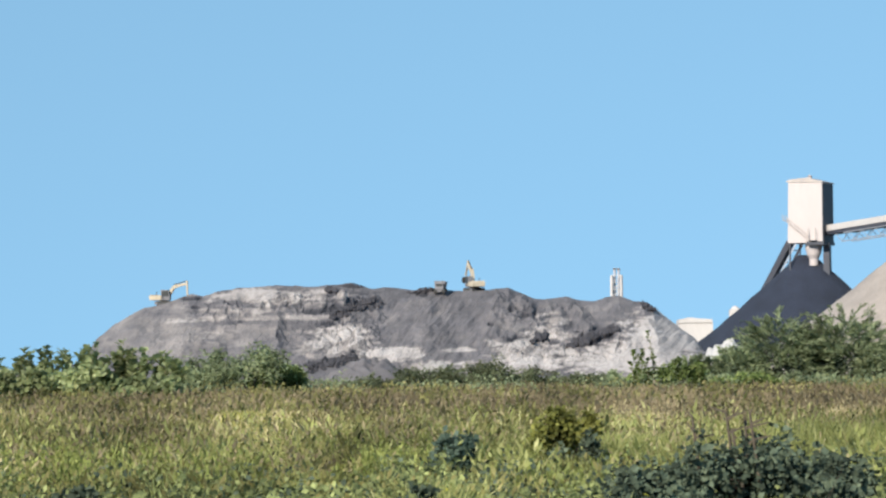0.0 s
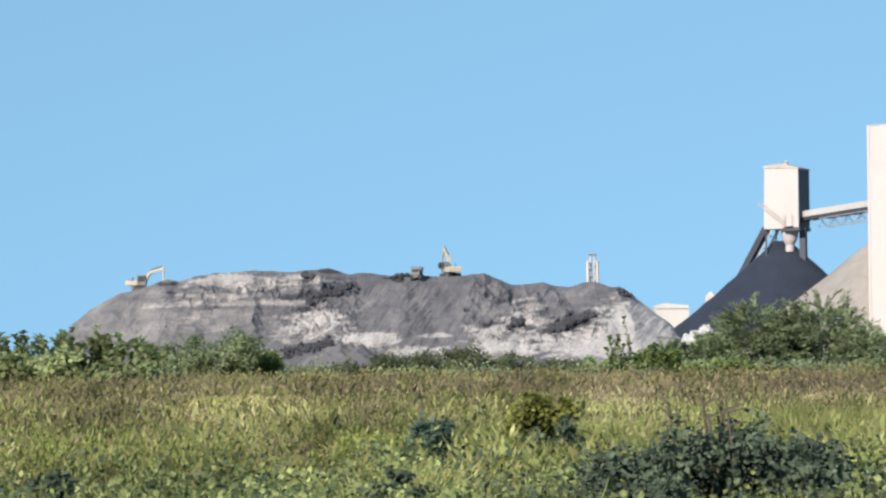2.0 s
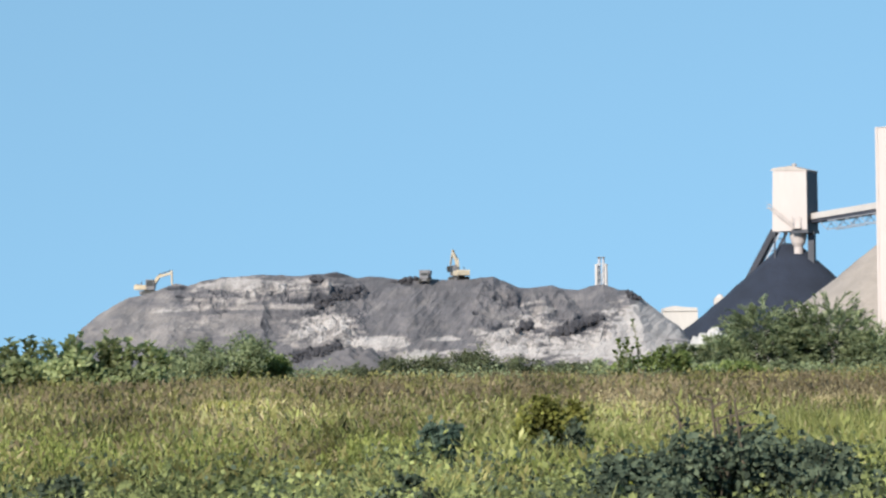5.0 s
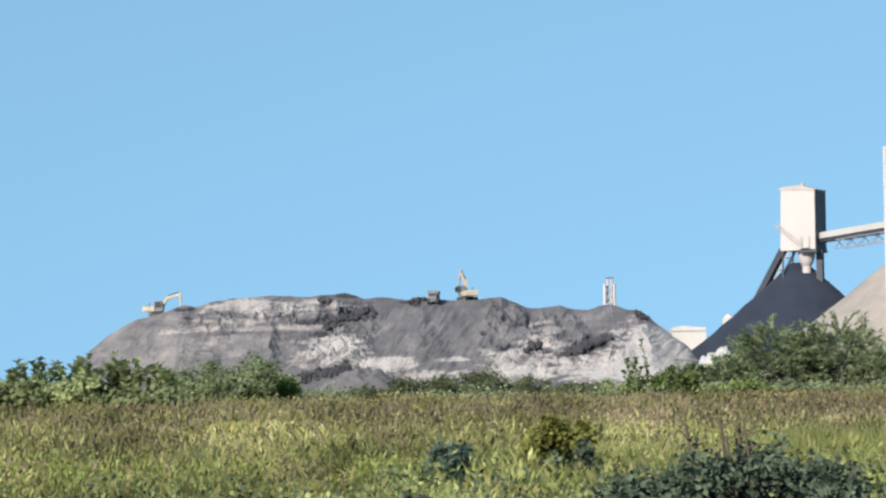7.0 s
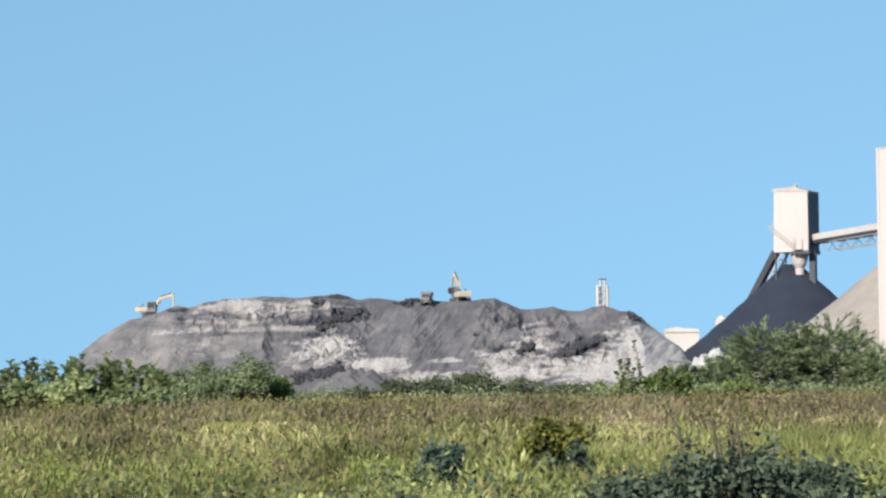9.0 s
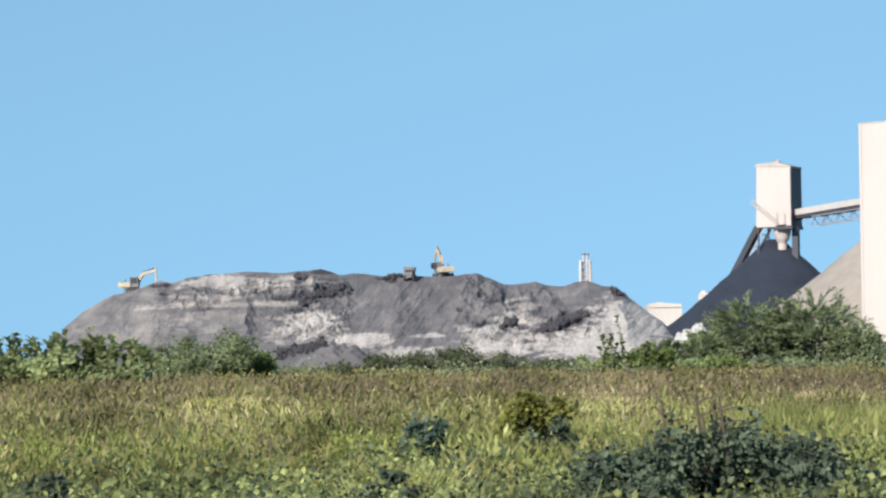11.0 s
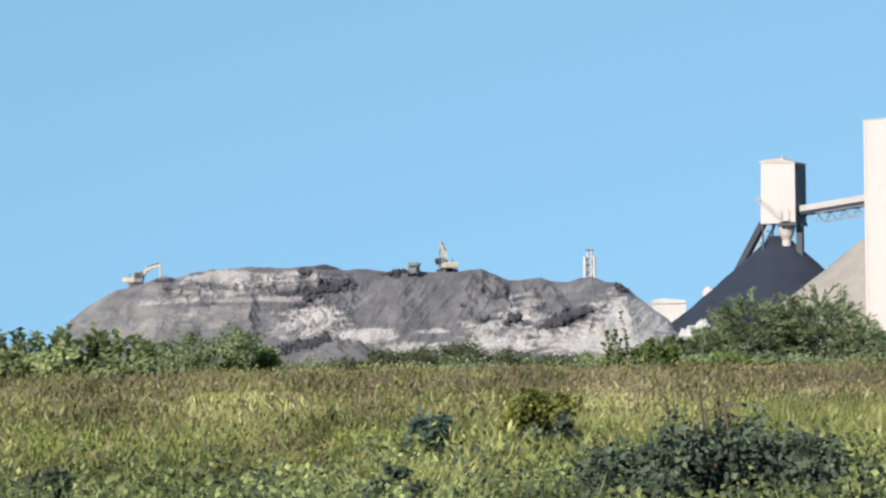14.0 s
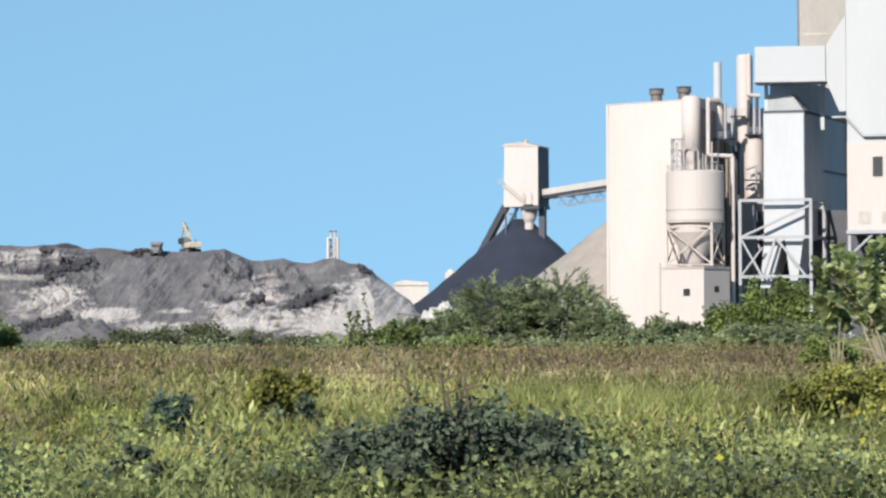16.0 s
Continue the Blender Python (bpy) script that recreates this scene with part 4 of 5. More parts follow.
def tall_casing():
    D = 644
    t = base("tall_casing", (130.20, D, 0), "tall white-clad casing with a sloped lower hopper", "industrial building", turn=TURN + 6)
    zt, zs, zb = 75.31, 42.99, 39.38
    w = 22.0
    part("casing", prism([(0, zs), (3.4, zb), (w, zb), (w, zt), (0, zt)], 0, 24), WHITE, t)
    part("hopper_rim", prism([(-0.3, zs - 0.4), (3.2, zb - 0.5), (w, zb - 0.5), (w, zb - 0.004), (3.4, zb - 0.004), (0, zs - 0.004), (-2.8, zs - 0.004), (-2.8, zs - 0.4)], -0.25, 24), GREY_STEEL, t, "grey steel rim")
    z0, z1, zm = 20.79, 38.50, 37.85
    part("lower_house", box(0.0, w, 0.6, 22, z0, zm), CREAM, t, "cream lower house")
    part("soffit_wall", box(0.02, w, 0.9, 21, zm + 0.003, zs - 0.5), WHITE, t)
    xw, za, zc = 4.97, 31.18, 35.00
    win = part("window", box(xw, xw + 1.9, 0.45, 0.8, za, zc), GLASS_DARK, t, "dark narrow window")
    part("window_frame", box(xw - 0.15, xw + 2.05, 0.5, 0.72, za - 0.15, za - 0.003), CREAM_DIRTY, win)
    for q in (2.16, 6.70):
        part("louvre", box(q, q + 2.4, 0.5, 0.62, 21.99, 24.40), CREAM_DIRTY, t)
    part("floor_slab", box(-0.2, w, 0.3, 22, z0 - 0.7, z0 - 0.003), GREY_STEEL, t)
    for x in (0.3, 6.5, 13):
        part("leg", rod((x, 1.2, 0), (x, 1.2, z0 - 0.7), 0.4), GREY_STEEL, t)
        part("knee_brace", rod((x, 1.2, z0 - 5), (x + 4.5, 1.2, z0 - 0.8), 0.28), GREY_STEEL, t)
    # dark sheet that fills the space behind the legs
    part("rear_bay", box(0.5, w, 14, 15, 0, z0 - 0.8), DARK_STEEL_AND_SHADE, t)


tall_casing()


def stair_tower():
    t = base("stair_tower", (129.75, 690, 0), "tan-clad tower rising behind the flue duct", "industrial building", turn=-8)
    part("wall", box(0, 11.5, 0, 10, 0, 76.98), TAN, t)
    part("band", box(-0.06, 11.56, -0.06, 10, 62.65, 63.12), CREAM_DIRTY, t)


stair_tower()


# ---- far structures ----
def far_shed():
    x0, z0 = 55.01, 5.48
    x1, z1 = 63.58, 13.70
    t = base("storage_building", (x0, 840, 0), "small off-white storage building beyond the ash heap", "building")
    w = x1 - x0
    part("wall", box(0, w, 0, 10, 0, z1 - 1.0), OFF_WHITE, t)
    part("roof", prism([(0.0, z1 - 1.0), (w, z1 - 1.0), (w - 0.2, z1 - 0.15), (w * 0.6, z1 + 0.05), (w * 0.3, z1 + 0.35), (0.2, z1 - 0.15)], -0.3, 10.3), OFF_WHITE, t, "pale roof")


far_shed()


def far_tank():
    x0, z0 = 65.97, 16.19
    t = base("head_house", (x0, 800, 0), "pale small housing peeking out above the coal", "building")
    part("body", box(-1.4, 1.6, 0, 3, 0, z0 - 0.7, bevel=0.3), OFF_WHITE, t)
    part("cap", lathe([(0.9, z0 - 0.75), (0.7, z0 - 0.3), (0.1, z0)], 12, (0, 1.5)), OFF_WHITE, t)


far_tank()


def twin_stack():
    """Two dark flues inside a white lattice tower, behind the heap."""
    xc, z1 = 36.80, 24.83
    t = base("lattice_stack", (xc, 780, 0), "white lattice tower around two dark flues", "stack")
    r = 1.18
    zq = z1 - 1.7
    for x, y in ((-r, -r), (r, -r), (r, r), (-r, r)):
        part("mast", rod((x, y, 0), (x * 0.92, y * 0.92, zq), 0.32), OFF_WHITE, t)
    for x in (-0.4, 0.46):
        flue = part("flue", rod((x * 1.1, 0, 2), (x * 1.1, 0, zq - 2.2), 0.4, seg=12), PALE_BLUE, t)
        part("flue_top", rod((x * 1.1, 0, zq - 2.2), (x * 1.1, 0, z1), 0.3, seg=12), SLATE, flue, "dark sooted flue top")
    part("top_ring", box(-0.85, 0.9, -0.5, 0.5, z1 - 0.3, z1 - 0.1), VENT, t)
    n = 14
    for k in range(n):
        za, zb = zq * k / n, zq * (k + 1) / n
        bm = rod((-r, -r, za), (r, -r, zb), 0.1)
        rod((r, -r, za), (r, r, zb), 0.1, bm), rod((-r, -r, zb), (r, -r, zb), 0.1, bm), rod((-r, r, za), (-r, -r, zb), 0.1, bm)
        part("lattice", bm, OFF_WHITE, t)


twin_stack()


# ---- machines on the heap ----
def excavator(at, turn, swing, boom, stick, paint, label, scale=1.0, cab_paint=None, cab_y=0.35):
    """Tracked excavator: swing turns the upper body; boom and stick are angles above the level, in degrees."""
    t = base("excavator", at, label, "excavator", "excavators on the heap", turn)
    t.scale = (scale,) * 3
    for y in (-1.2, 1.2):
        bm = prism([(-2.1, 0.35), (-1.8, 0.0), (1.8, 0.0), (2.1, 0.35), (2.1, 0.6), (1.8, 0.9), (-1.8, 0.9), (-2.1, 0.6)], y - 0.3, y + 0.3)
        track = part("track", bm, TRACK, t)
        for x in (-1.75, 1.75):
            part("sprocket", rod((x, y - 0.34, 0.45), (x, y + 0.34, 0.45), 0.34, seg=14), MACHINE_GREY, track)
        for x in (-1.0, -0.33, 0.33, 1.0):
            part("roller", rod((x, y - 0.33, 0.22), (x, y + 0.33, 0.22), 0.16, seg=10), MACHINE_GREY, track)
    part("undercarriage", box(-1.1, 1.1, -0.9, 0.9, 0.35, 1.05), TRACK, t)
    r = Matrix.Rotation(radians(swing), 4, "Z")

    def up(name, bm, m, label="", of=None):
        bmesh.ops.transform(bm, matrix=r, verts=bm.verts)
        return part(name, bm, m, of or t, label)

    house = up("upper_body", box(-2.6, 0.9, -1.35, 1.35, 1.1, 2.15, bevel=0.12), paint)
    up("counterweight", prism([(-3.1, 1.2), (-2.35, 1.05), (-2.35, 2.3), (-2.9, 2.25), (-3.1, 2.0)], -1.33, 1.33), paint, "", house)
    cab = up("cab", prism([(-0.4, 1.1), (1.5, 1.1), (1.65, 1.9), (1.2, 3.3), (-0.4, 3.3)], cab_y, cab_y + 1.0), cab_paint or MACHINE_GREY, "operator cab")
    up("cab_window", prism([(-0.2, 1.9), (1.5, 1.9), (1.15, 3.1), (-0.2, 3.1)], cab_y - 0.03, cab_y + 1.03), GLASS_DARK, "", cab)
    up("exhaust", rod((-1.6, -0.6, 2.1), (-1.6, -0.6, 2.9), 0.09, seg=8), TRACK, "", house)
    p0 = Vector((0.7, -0.1, 1.7))
    b = radians(boom)
    p1 = p0 + Vector((math.cos(b + 0.35), 0, math.sin(b + 0.35))) * 2.7
    p2 = p1 + Vector((math.cos(b - 0.4), 0, math.sin(b - 0.4))) * 3.0
    s = radians(stick)
    p3 = p2 + Vector((math.cos(s), 0, math.sin(s))) * 3.0
    back = p2 - Vector((math.cos(s), 0, math.sin(s))) * 0.6
    bm = rod(p0, p1, 0.46)
    rod(p1, p2, 0.46, bm, r2=0.32)
    arm = up("boom", bm, paint)
    dipper = up("stick", rod(back, p3, 0.27, r2=0.2), paint)
    up("boom_cylinder", rod((1.0, -0.1, 1.4), p1 + Vector((0.1, 0, -0.3)), 0.12, seg=8), TRACK, "", arm)
    up("stick_cylinder", rod(p1 + Vector((0, 0, 0.45)), back, 0.1, seg=8), TRACK, "", arm)
    d = Vector((math.cos(s - 1.2), 0, math.sin(s - 1.2)))
    e = Vector((math.cos(s), 0, math.sin(s)))
    c = [p3 + e * 0.2, p3 - d * 0.35 + e * 0.7, p3 - d * 0.5 + e * 1.25, p3 + d * 0.5 + e * 1.25, p3 + d * 0.35 + e * 0.3]
    up("bucket", prism([(v.x, v.z) for v in c], -0.65, 0.45), TRACK, "", dipper)
    return t


def dump_truck(at, turn):
    t = base("dump_truck", at, "dusty grey dump truck parked on the ash heap", "truck", turn=turn)
    t.scale = (0.74,) * 3
    for x in (-2.0, 1.6):
        for y in (-1.15, 1.15):
            wheel = part("wheel", rod((x, y - 0.35, 0.85), (x, y + 0.35, 0.85), 0.85, seg=20), TRACK, t)
            part("rim", rod((x, y - 0.38, 0.85), (x, y + 0.38, 0.85), 0.42, seg=12), MACHINE_GREY, wheel)
    part("chassis", box(-3.0, 2.4, -0.7, 0.7, 0.7, 1.3), MACHINE_GREY, t)
    cab = part("cab", prism([(1.2, 1.3), (2.7, 1.3), (2.7, 2.1), (2.3, 3.0), (1.2, 3.0)], -1.1, 1.1), MACHINE_GREY, t)
    part("cab_window", prism([(1.9, 2.15), (2.72, 2.15), (2.36, 2.9), (1.9, 2.9)], -0.95, 0.95), GLASS_DARK, cab)
    bm = bmesh.new()
    sec = [(-1.1, 1.4), (1.1, 1.4), (1.55, 3.5), (1.45, 3.5), (1.0, 1.6), (-1.0, 1.6), (-1.45, 3.5), (-1.55, 3.5)]
    a, b = [bm.verts.new((-3.4, y, z)) for y, z in sec], [bm.verts.new((1.1, y, z)) for y, z in sec]
    for i in range(8):
        j = (i + 1) % 8
        bm.faces.new((a[i], a[j], b[j], b[i]))
    for q in (a, b):
        bm.faces.new((q[0], q[1], q[4], q[5])), bm.faces.new((q[1], q[2], q[3], q[4])), bm.faces.new((q[0], q[5], q[6], q[7]))
    bmesh.ops.recalc_face_normals(bm, faces=bm.faces)
    tip = part("tipping_body", bm, MACHINE_GREY, t, "grey tipping body")
    part("headboard", box(1.0, 1.12, -1.5, 1.5, 1.4, 3.7), MACHINE_GREY, tip)


def on_heap(x, y):
    return (x, y, heap_height(x, y) - 0.1)


excavator(on_heap(-60.32, 692.0), 0, -14, 36, -88, PALE_YELLOW, "pale yellow excavator with its arm lowered in front", 0.95, cab_y=-1.35)
excavator(on_heap(3.32, 693.0), 116, -6, 58, -60, YELLOW, "yellow excavator turned away with its arm raised", 1.0)
dump_truck(on_heap(-3.55, 688.6), -97)


# ---- vegetation ----
LEFT, RIGHT = -0.152, 0.230  # the planted wedge's sides, set to the camera's view, as metres across for each metre ahead


def wedge(n, d0, d1, rng):
    """n places on the ground of the field between two distances."""
    d = np.sqrt(rng.uniform(d0 * d0, d1 * d1, n))
    return np.stack([rng.uniform(LEFT, RIGHT, n) * d, d, np.zeros(n)], 1)


def patches(at, size, seed):
    """A smooth value from about -1 to 1 for each place; patches are stretched in depth to suit the camera's low view.
    """
    return np.array([fbm(x / size, y / size * 0.2, seed, 3) for x, y, _ in at])


def stuff(name, me, label, category):
    return tagged(new(name, me), label, category, kind="stuff")


def grass(name, n, d0, d1, height, width, lean, material, label, seed, size=8.0, cut=-9.0, tuft=6, side=0.0):
    rng = np.random.default_rng(seed)
    root = wedge(int(n * 1.4) // tuft, d0 * 0.85, d1 * 1.2, rng)
    far = root[:, 1] * (1 + 0.35 * patches(root, size * 1.3, seed + 3))
    root = root[(far > d0) & (far < d1)]
    root = root[patches(root, size, seed) + side * root[:, 0] / root[:, 1] > cut]
    at = np.repeat(root, tuft, 0) + rng.normal(size=(len(root) * tuft, 3)) * (0.16, 0.16, 0.0)
    at[:, 2] = -0.05
    tall = np.repeat(1 + 0.25 * patches(root, size * 0.5, seed + 9), tuft)
    return stuff(name, blades_mesh(name, at, height * tall, width, lean, material, rng), label, "grass")


grass("brown_grass", 70000, 135, 345, 0.66, 0.11, 0.6, BROWN_GRASS, "dull brown seeding grass across the far field", 11, 6)
grass("straw_grass", 64000, 76, 190, 0.62, 0.05, 1.1, STRAW, "dry straw-coloured grass in the middle of the field", 12, 3.5, 0.08, 16, 2.6)
grass("green_grass", 62000, 54, 108, 0.74, 0.042, 0.9, GREEN_GRASS, "yellow-green tall guinea grass", 13, 2.4, 0.05, 14, 2.6)
grass("olive_grass", 60000, 60, 175, 0.42, 0.04, 1.1, BROWN_GRASS, "short brown grass between the green tufts", 14, 4)
grass("weed_stalks", 9000, 35, 62, 0.8, 0.025, 0.7, VINE, "green weed stalks standing out of the vines", 15, 1.5, -0.1, 5)


def undergrowth(name, n, d0, d1, top, size, material, label, seed, patch=3.0, cut=-9.0, flat=0.5, edge=None, swell=0.5, slim=0.38, side=0.0, clump=0.55, lump=0.5):
    """Leaves over the ground, in swells and patches; edge (distance, softness, slant) lets the cover run out raggedly."""
    rng = np.random.default_rng(seed)
    at = wedge(n, d0, d1, rng)
    p = patches(at, patch, seed)
    keep = p + side * at[:, 0] / at[:, 1] > cut
    if edge:
        keep &= p + 0.5 * patches(at, patch * 0.3, seed + 5) > (at[:, 1] - edge[0] - edge[2] * at[:, 0] / at[:, 1]) / edge[1]
    at, p = at[keep], p[keep]
    p = 0.65 * p + 0.6 * patches(at, patch * 0.28, seed + 7)
    # single plants stand up as lumps of their own
    p = swell * p + clump * np.array([fbm(x / lump, y / lump, seed, 2) for x, y, _ in at])
    at[:, 2] = np.maximum(0.05, top * (1 + p)) * rng.uniform(0.15, 1.0, len(at)) ** 0.7
    return stuff(name, leaves_mesh(name, at, size, material, rng, flat, slim), label, "undergrowth")


undergrowth("vine_cover", 84000, 43, 80, 0.62, 0.112, VINE, "dense green broad-leaved vine cover in the foreground", 21, 2.2, flat=0.15, edge=(58, 16, 60), swell=0.5, clump=0.7, lump=0.45)
# dark leaves added as the shaded hollows in the vine cover
undergrowth("shade_weeds", 10000, 43, 66, 0.62, 0.11, DARK_LEAF, "dark-leaved weeds in patches, standing in for shaded gaps among the vines", 28, 1.6, 0.08, 0.2, swell=0.7, clump=0.8, lump=0.7)
undergrowth("edge_weeds", 16000, 215, 300, 1.0, 0.26, WEED, "olive weeds standing along the field's far edge", 26, 6.0, 0.08, 0.3, swell=0.9, slim=0.25)
undergrowth("edge_scrub", 12000, 235, 300, 1.3, 0.30, THORN, "green scrub straggling into the far field", 27, 7.0, 0.16, 0.3, swell=0.9, slim=0.25)
undergrowth("yellow_leaves", 14, 34, 60, 1.0, 0.10, YELLOW_LEAF, "a few yellowed leaves on the vines", 23, 3.0)
undergrowth("low_scrub", 14000, 285, 370, 1.2, 0.36, THORN, "low green scrub along the far edge of the field", 24, 14.0, -0.05)


def stalks(name, n, d0, d1, height, leaf, k, material, label, seed, size=3.0, cut=-9.0, side=0.0, slim=0.2):
    """Upright weeds: single stalks, each with k leaves up its length, thicker in patches."""
    rng = np.random.default_rng(seed)
    root = wedge(n, d0, d1, rng)
    p = patches(root, size, seed) + 0.5 * np.array([fbm(x / 1.3, y / 1.3, seed, 2) for x, y, _ in root])
    root, p = root[p + side * root[:, 0] / root[:, 1] > cut], p[p + side * root[:, 0] / root[:, 1] > cut]
    high = height * (1 + 0.45 * p) * rng.uniform(0.5, 1.2, len(root))
    lean = rng.normal(size=(len(root), 3)) * (0.22, 0.22, 0)
    q = np.tile(np.linspace(0.12, 1.0, k), len(root))[:, None]
    at = np.repeat(root, k, 0) + q * np.repeat(high[:, None] * (lean + (0, 0, 1)), k, 0)
    turn = rng.uniform(0, 2 * np.pi, len(at))
    along = np.stack([np.cos(turn) * 0.55, np.sin(turn) * 0.55, rng.uniform(0.2, 1.2, len(at))], 1)
    side_ = np.cross(along, (0, 0, 1.0) + rng.normal(size=(len(at), 3)) * 0.5)
    side_ /= np.linalg.norm(side_, axis=1)[:, None] + 1e-9
    s = (leaf * rng.uniform(0.6, 1.3, len(at)))[:, None]
    v = np.stack([at, at + along * s * 0.5 + side_ * s * slim, at + along * s, at + along * s * 0.5 - side_ * s * slim], 1)
    return stuff(name, mesh_of(name, v, ((0, 2, 1), (0, 3, 2)), material), label, "weeds")


stalks("field_weeds", 15000, 50, 130, 0.62, 0.15, 7, WEED, "upright olive weeds all over the field", 22, 2.4, -0.15, -1.0)
stalks("olive_weeds", 15000, 80, 260, 0.72, 0.30, 6, OLIVE_WEED, "dull olive weeds thickening away from the plant", 29, 5.0, 0.05, -3.0)
stalks("brown_weeds", 12000, 70, 210, 0.66, 0.22, 6, BROWN_GRASS, "brown seeding weeds among the grass", 30, 4.0, 0.05, -0.6)
stalks("green_weeds", 12000, 54, 92, 0.62, 0.13, 8, GREEN_WEED, "fresh green weeds in drifts behind the vines", 34, 2.2, 0.0, -1.2)
stalks("far_weeds", 16000, 150, 345, 0.66, 0.34, 5, HAZE_WEED, "dull brown weeds towards the far edge", 25, 18.0, -0.25)
stalks("tall_stems", 6500, 56, 112, 0.90, 0.24, 5, GREEN_GRASS, "upright yellow-green stems above the grass", 36, 2.0, 0.1, 1.6, 0.13)
stalks("straw_stems", 5000, 60, 150, 0.85, 0.20, 5, STRAW, "pale dry weed stems standing in the field", 35, 3.0, 0.0, 0.5, 0.12)


def reeds(x, y, spread, n, height, label, seed, material=None):
    """A stand of tall grass."""
    rng = np.random.default_rng(seed)
    at = rng.normal(size=(n, 3)) * (spread, spread, 0) + (x, y, -0.05)
    return tagged(new("tall_grass_stand", blades_mesh("tall_grass_stand", at, height, 0.04, 0.7, material or GREEN_GRASS, rng)), label, "grass", kind="stuff")


reeds(10.20, 70, 1.0, 2000, 1.2, "stand of bright tall green grass", 71)
reeds(8.71, 70, 0.7, 1600, 1.3, "stand of bright tall green grass", 72)
for k, (x, y, h) in enumerate(((3.3, 74, 0.95), (4.2, 77, 0.95), (2.5, 72, 0.9), (3.0, 80, 0.9), (1.2, 70, 0.85), (9.4, 73, 1.1), (5.0, 84, 0.85), (11.6, 78, 1.1))):
    reeds(x, y, 0.55, 620, h, "bright sunlit tuft of green grass", 500 + k)
reeds(-2.6, 58, 0.35, 260, 0.8, "small tuft of bright yellow-green grass", 74, YELLOW_GRASS)
reeds(-8.1, 126, 0.55, 1500, 0.95, "pale yellow tussock in the brown field", 75, YELLOW_GRASS)
reeds(-6.6, 131, 0.6, 1200, 0.9, "pale straw tussock in the brown field", 76, STRAW)
for k in range(26):
    pick = random.Random(k + 400)
    d = pick.uniform(54, 96)
    reeds(d * pick.uniform(0.01, RIGHT), d, 0.5, 220, pick.uniform(0.7, 1.2), "stand of pale green tall grass", 300 + k)


def shrub(name, x, y, w, h, material, leaf, n, label, category="shrub", seed=0, lobes=9, depth=None, bark=DARK_BARK, flat=0.35, slim=0.38, low=0.12, stems=6, droop=0.0, thick=0.04, ragged=0.16, shoots=0, twigs=0):
    """A shrub or small tree: forked stems under lobes of leaves with gaps between them."""
    rng = np.random.default_rng(seed)
    depth = depth or w * 0.6
    t = base(name, (x, y, 0), label, category, name.replace("_", " ") + " plants of the field")
    cx = rng.uniform(-0.42, 0.42, lobes)
    cy = rng.uniform(-0.4, 0.4, lobes)
    span = np.sqrt(np.maximum(0.05, 1 - (2 * cx) ** 2 * 0.85))
    cz = low + (1 - low) * span * rng.uniform(0.35, 0.86, lobes)
    c = np.stack([cx * w, cy * depth, cz * h], 1)
    r = np.stack([np.full(lobes, w) * rng.uniform(0.10, 0.22, lobes), np.full(lobes, depth) * rng.uniform(0.14, 0.28, lobes), h * rng.uniform(0.12, 0.24, lobes)], 1)
    which = rng.integers(0, lobes, n)
    d = rng.normal(size=(n, 3))
    d /= np.linalg.norm(d, axis=1)[:, None]
    at = c[which] + d * r[which] * (rng.uniform(0.25, 1.0, n) ** 0.5)[:, None] * (1 + ragged * rng.normal(size=n))[:, None]
    at[:, 2] = np.maximum(at[:, 2], 0.03 * h)
    for k in range(shoots):
        i = rng.integers(0, lobes)
        d = np.array([rng.normal() * 0.55, rng.normal() * 0.3, rng.uniform(0.5, 1.0)])
        tip = c[i] + r[i] * d / np.linalg.norm(d) * 0.9
        q = np.linspace(0, 1, 12)[:, None]
        at = np.concatenate([at, tip + d * q * 0.13 * h + rng.normal(size=(12, 3)) * 0.03 * h])
    crown = new("crown", leaves_mesh("crown", at, leaf, material, rng, flat, slim, droop))
    crown.parent = t
    for k in range(stems):
        tip = Vector(c[k % lobes])
        foot = Vector((rng.uniform(-0.06, 0.06) * w, rng.uniform(-0.06, 0.06) * w, -0.05))
        mid = foot.lerp(tip, 0.5) + Vector((rng.uniform(-0.06, 0.06) * w, 0, 0.08 * h))
        bm = rod(foot, mid, thick * 1.5, None, 7, thick)
        rod(mid, tip, thick, bm, 6, thick * 0.35)
        for q in range(3):
            end = tip + Vector(rng.normal(size=3)) * 0.16 * h
            rod(mid.lerp(tip, 0.4 + 0.2 * q), end, thick * 0.5, bm, 5, thick * 0.15)
        part("stem", bm, bark, t)
    for k in range(twigs):
        foot = Vector((rng.uniform(-0.16, 0.12) * w, rng.uniform(-0.2, 0.2) * depth, 0.55 * h))
        tip = Vector((foot.x + rng.normal() * 0.05 * w, foot.y, h * rng.uniform(1.08, 1.32)))
        bm = rod(foot, tip, thick * 2.0, None, 5, thick * 1.3)
        for q in range(4):
            p = foot.lerp(tip, rng.uniform(0.55, 1.0))
            rod(p, p + Vector((rng.normal() * 0.14, 0, rng.uniform(-0.02, 0.14))), thick * 1.9, bm, 4, thick * 0.8)
        part("dry_twig", bm, TWIG, t, "brown dry twig")
    return t


# foreground bushes
shrub("dark_bush", 3.85, 47, 3.6, 1.52, DARK_LEAF, 0.115, 6400, "dense dark green bush with bare twigs on top", seed=31, lobes=34, depth=2.5, stems=16, thick=0.014, low=0.02, twigs=6, shoots=30, ragged=0.3, droop=0.3, flat=0.25)
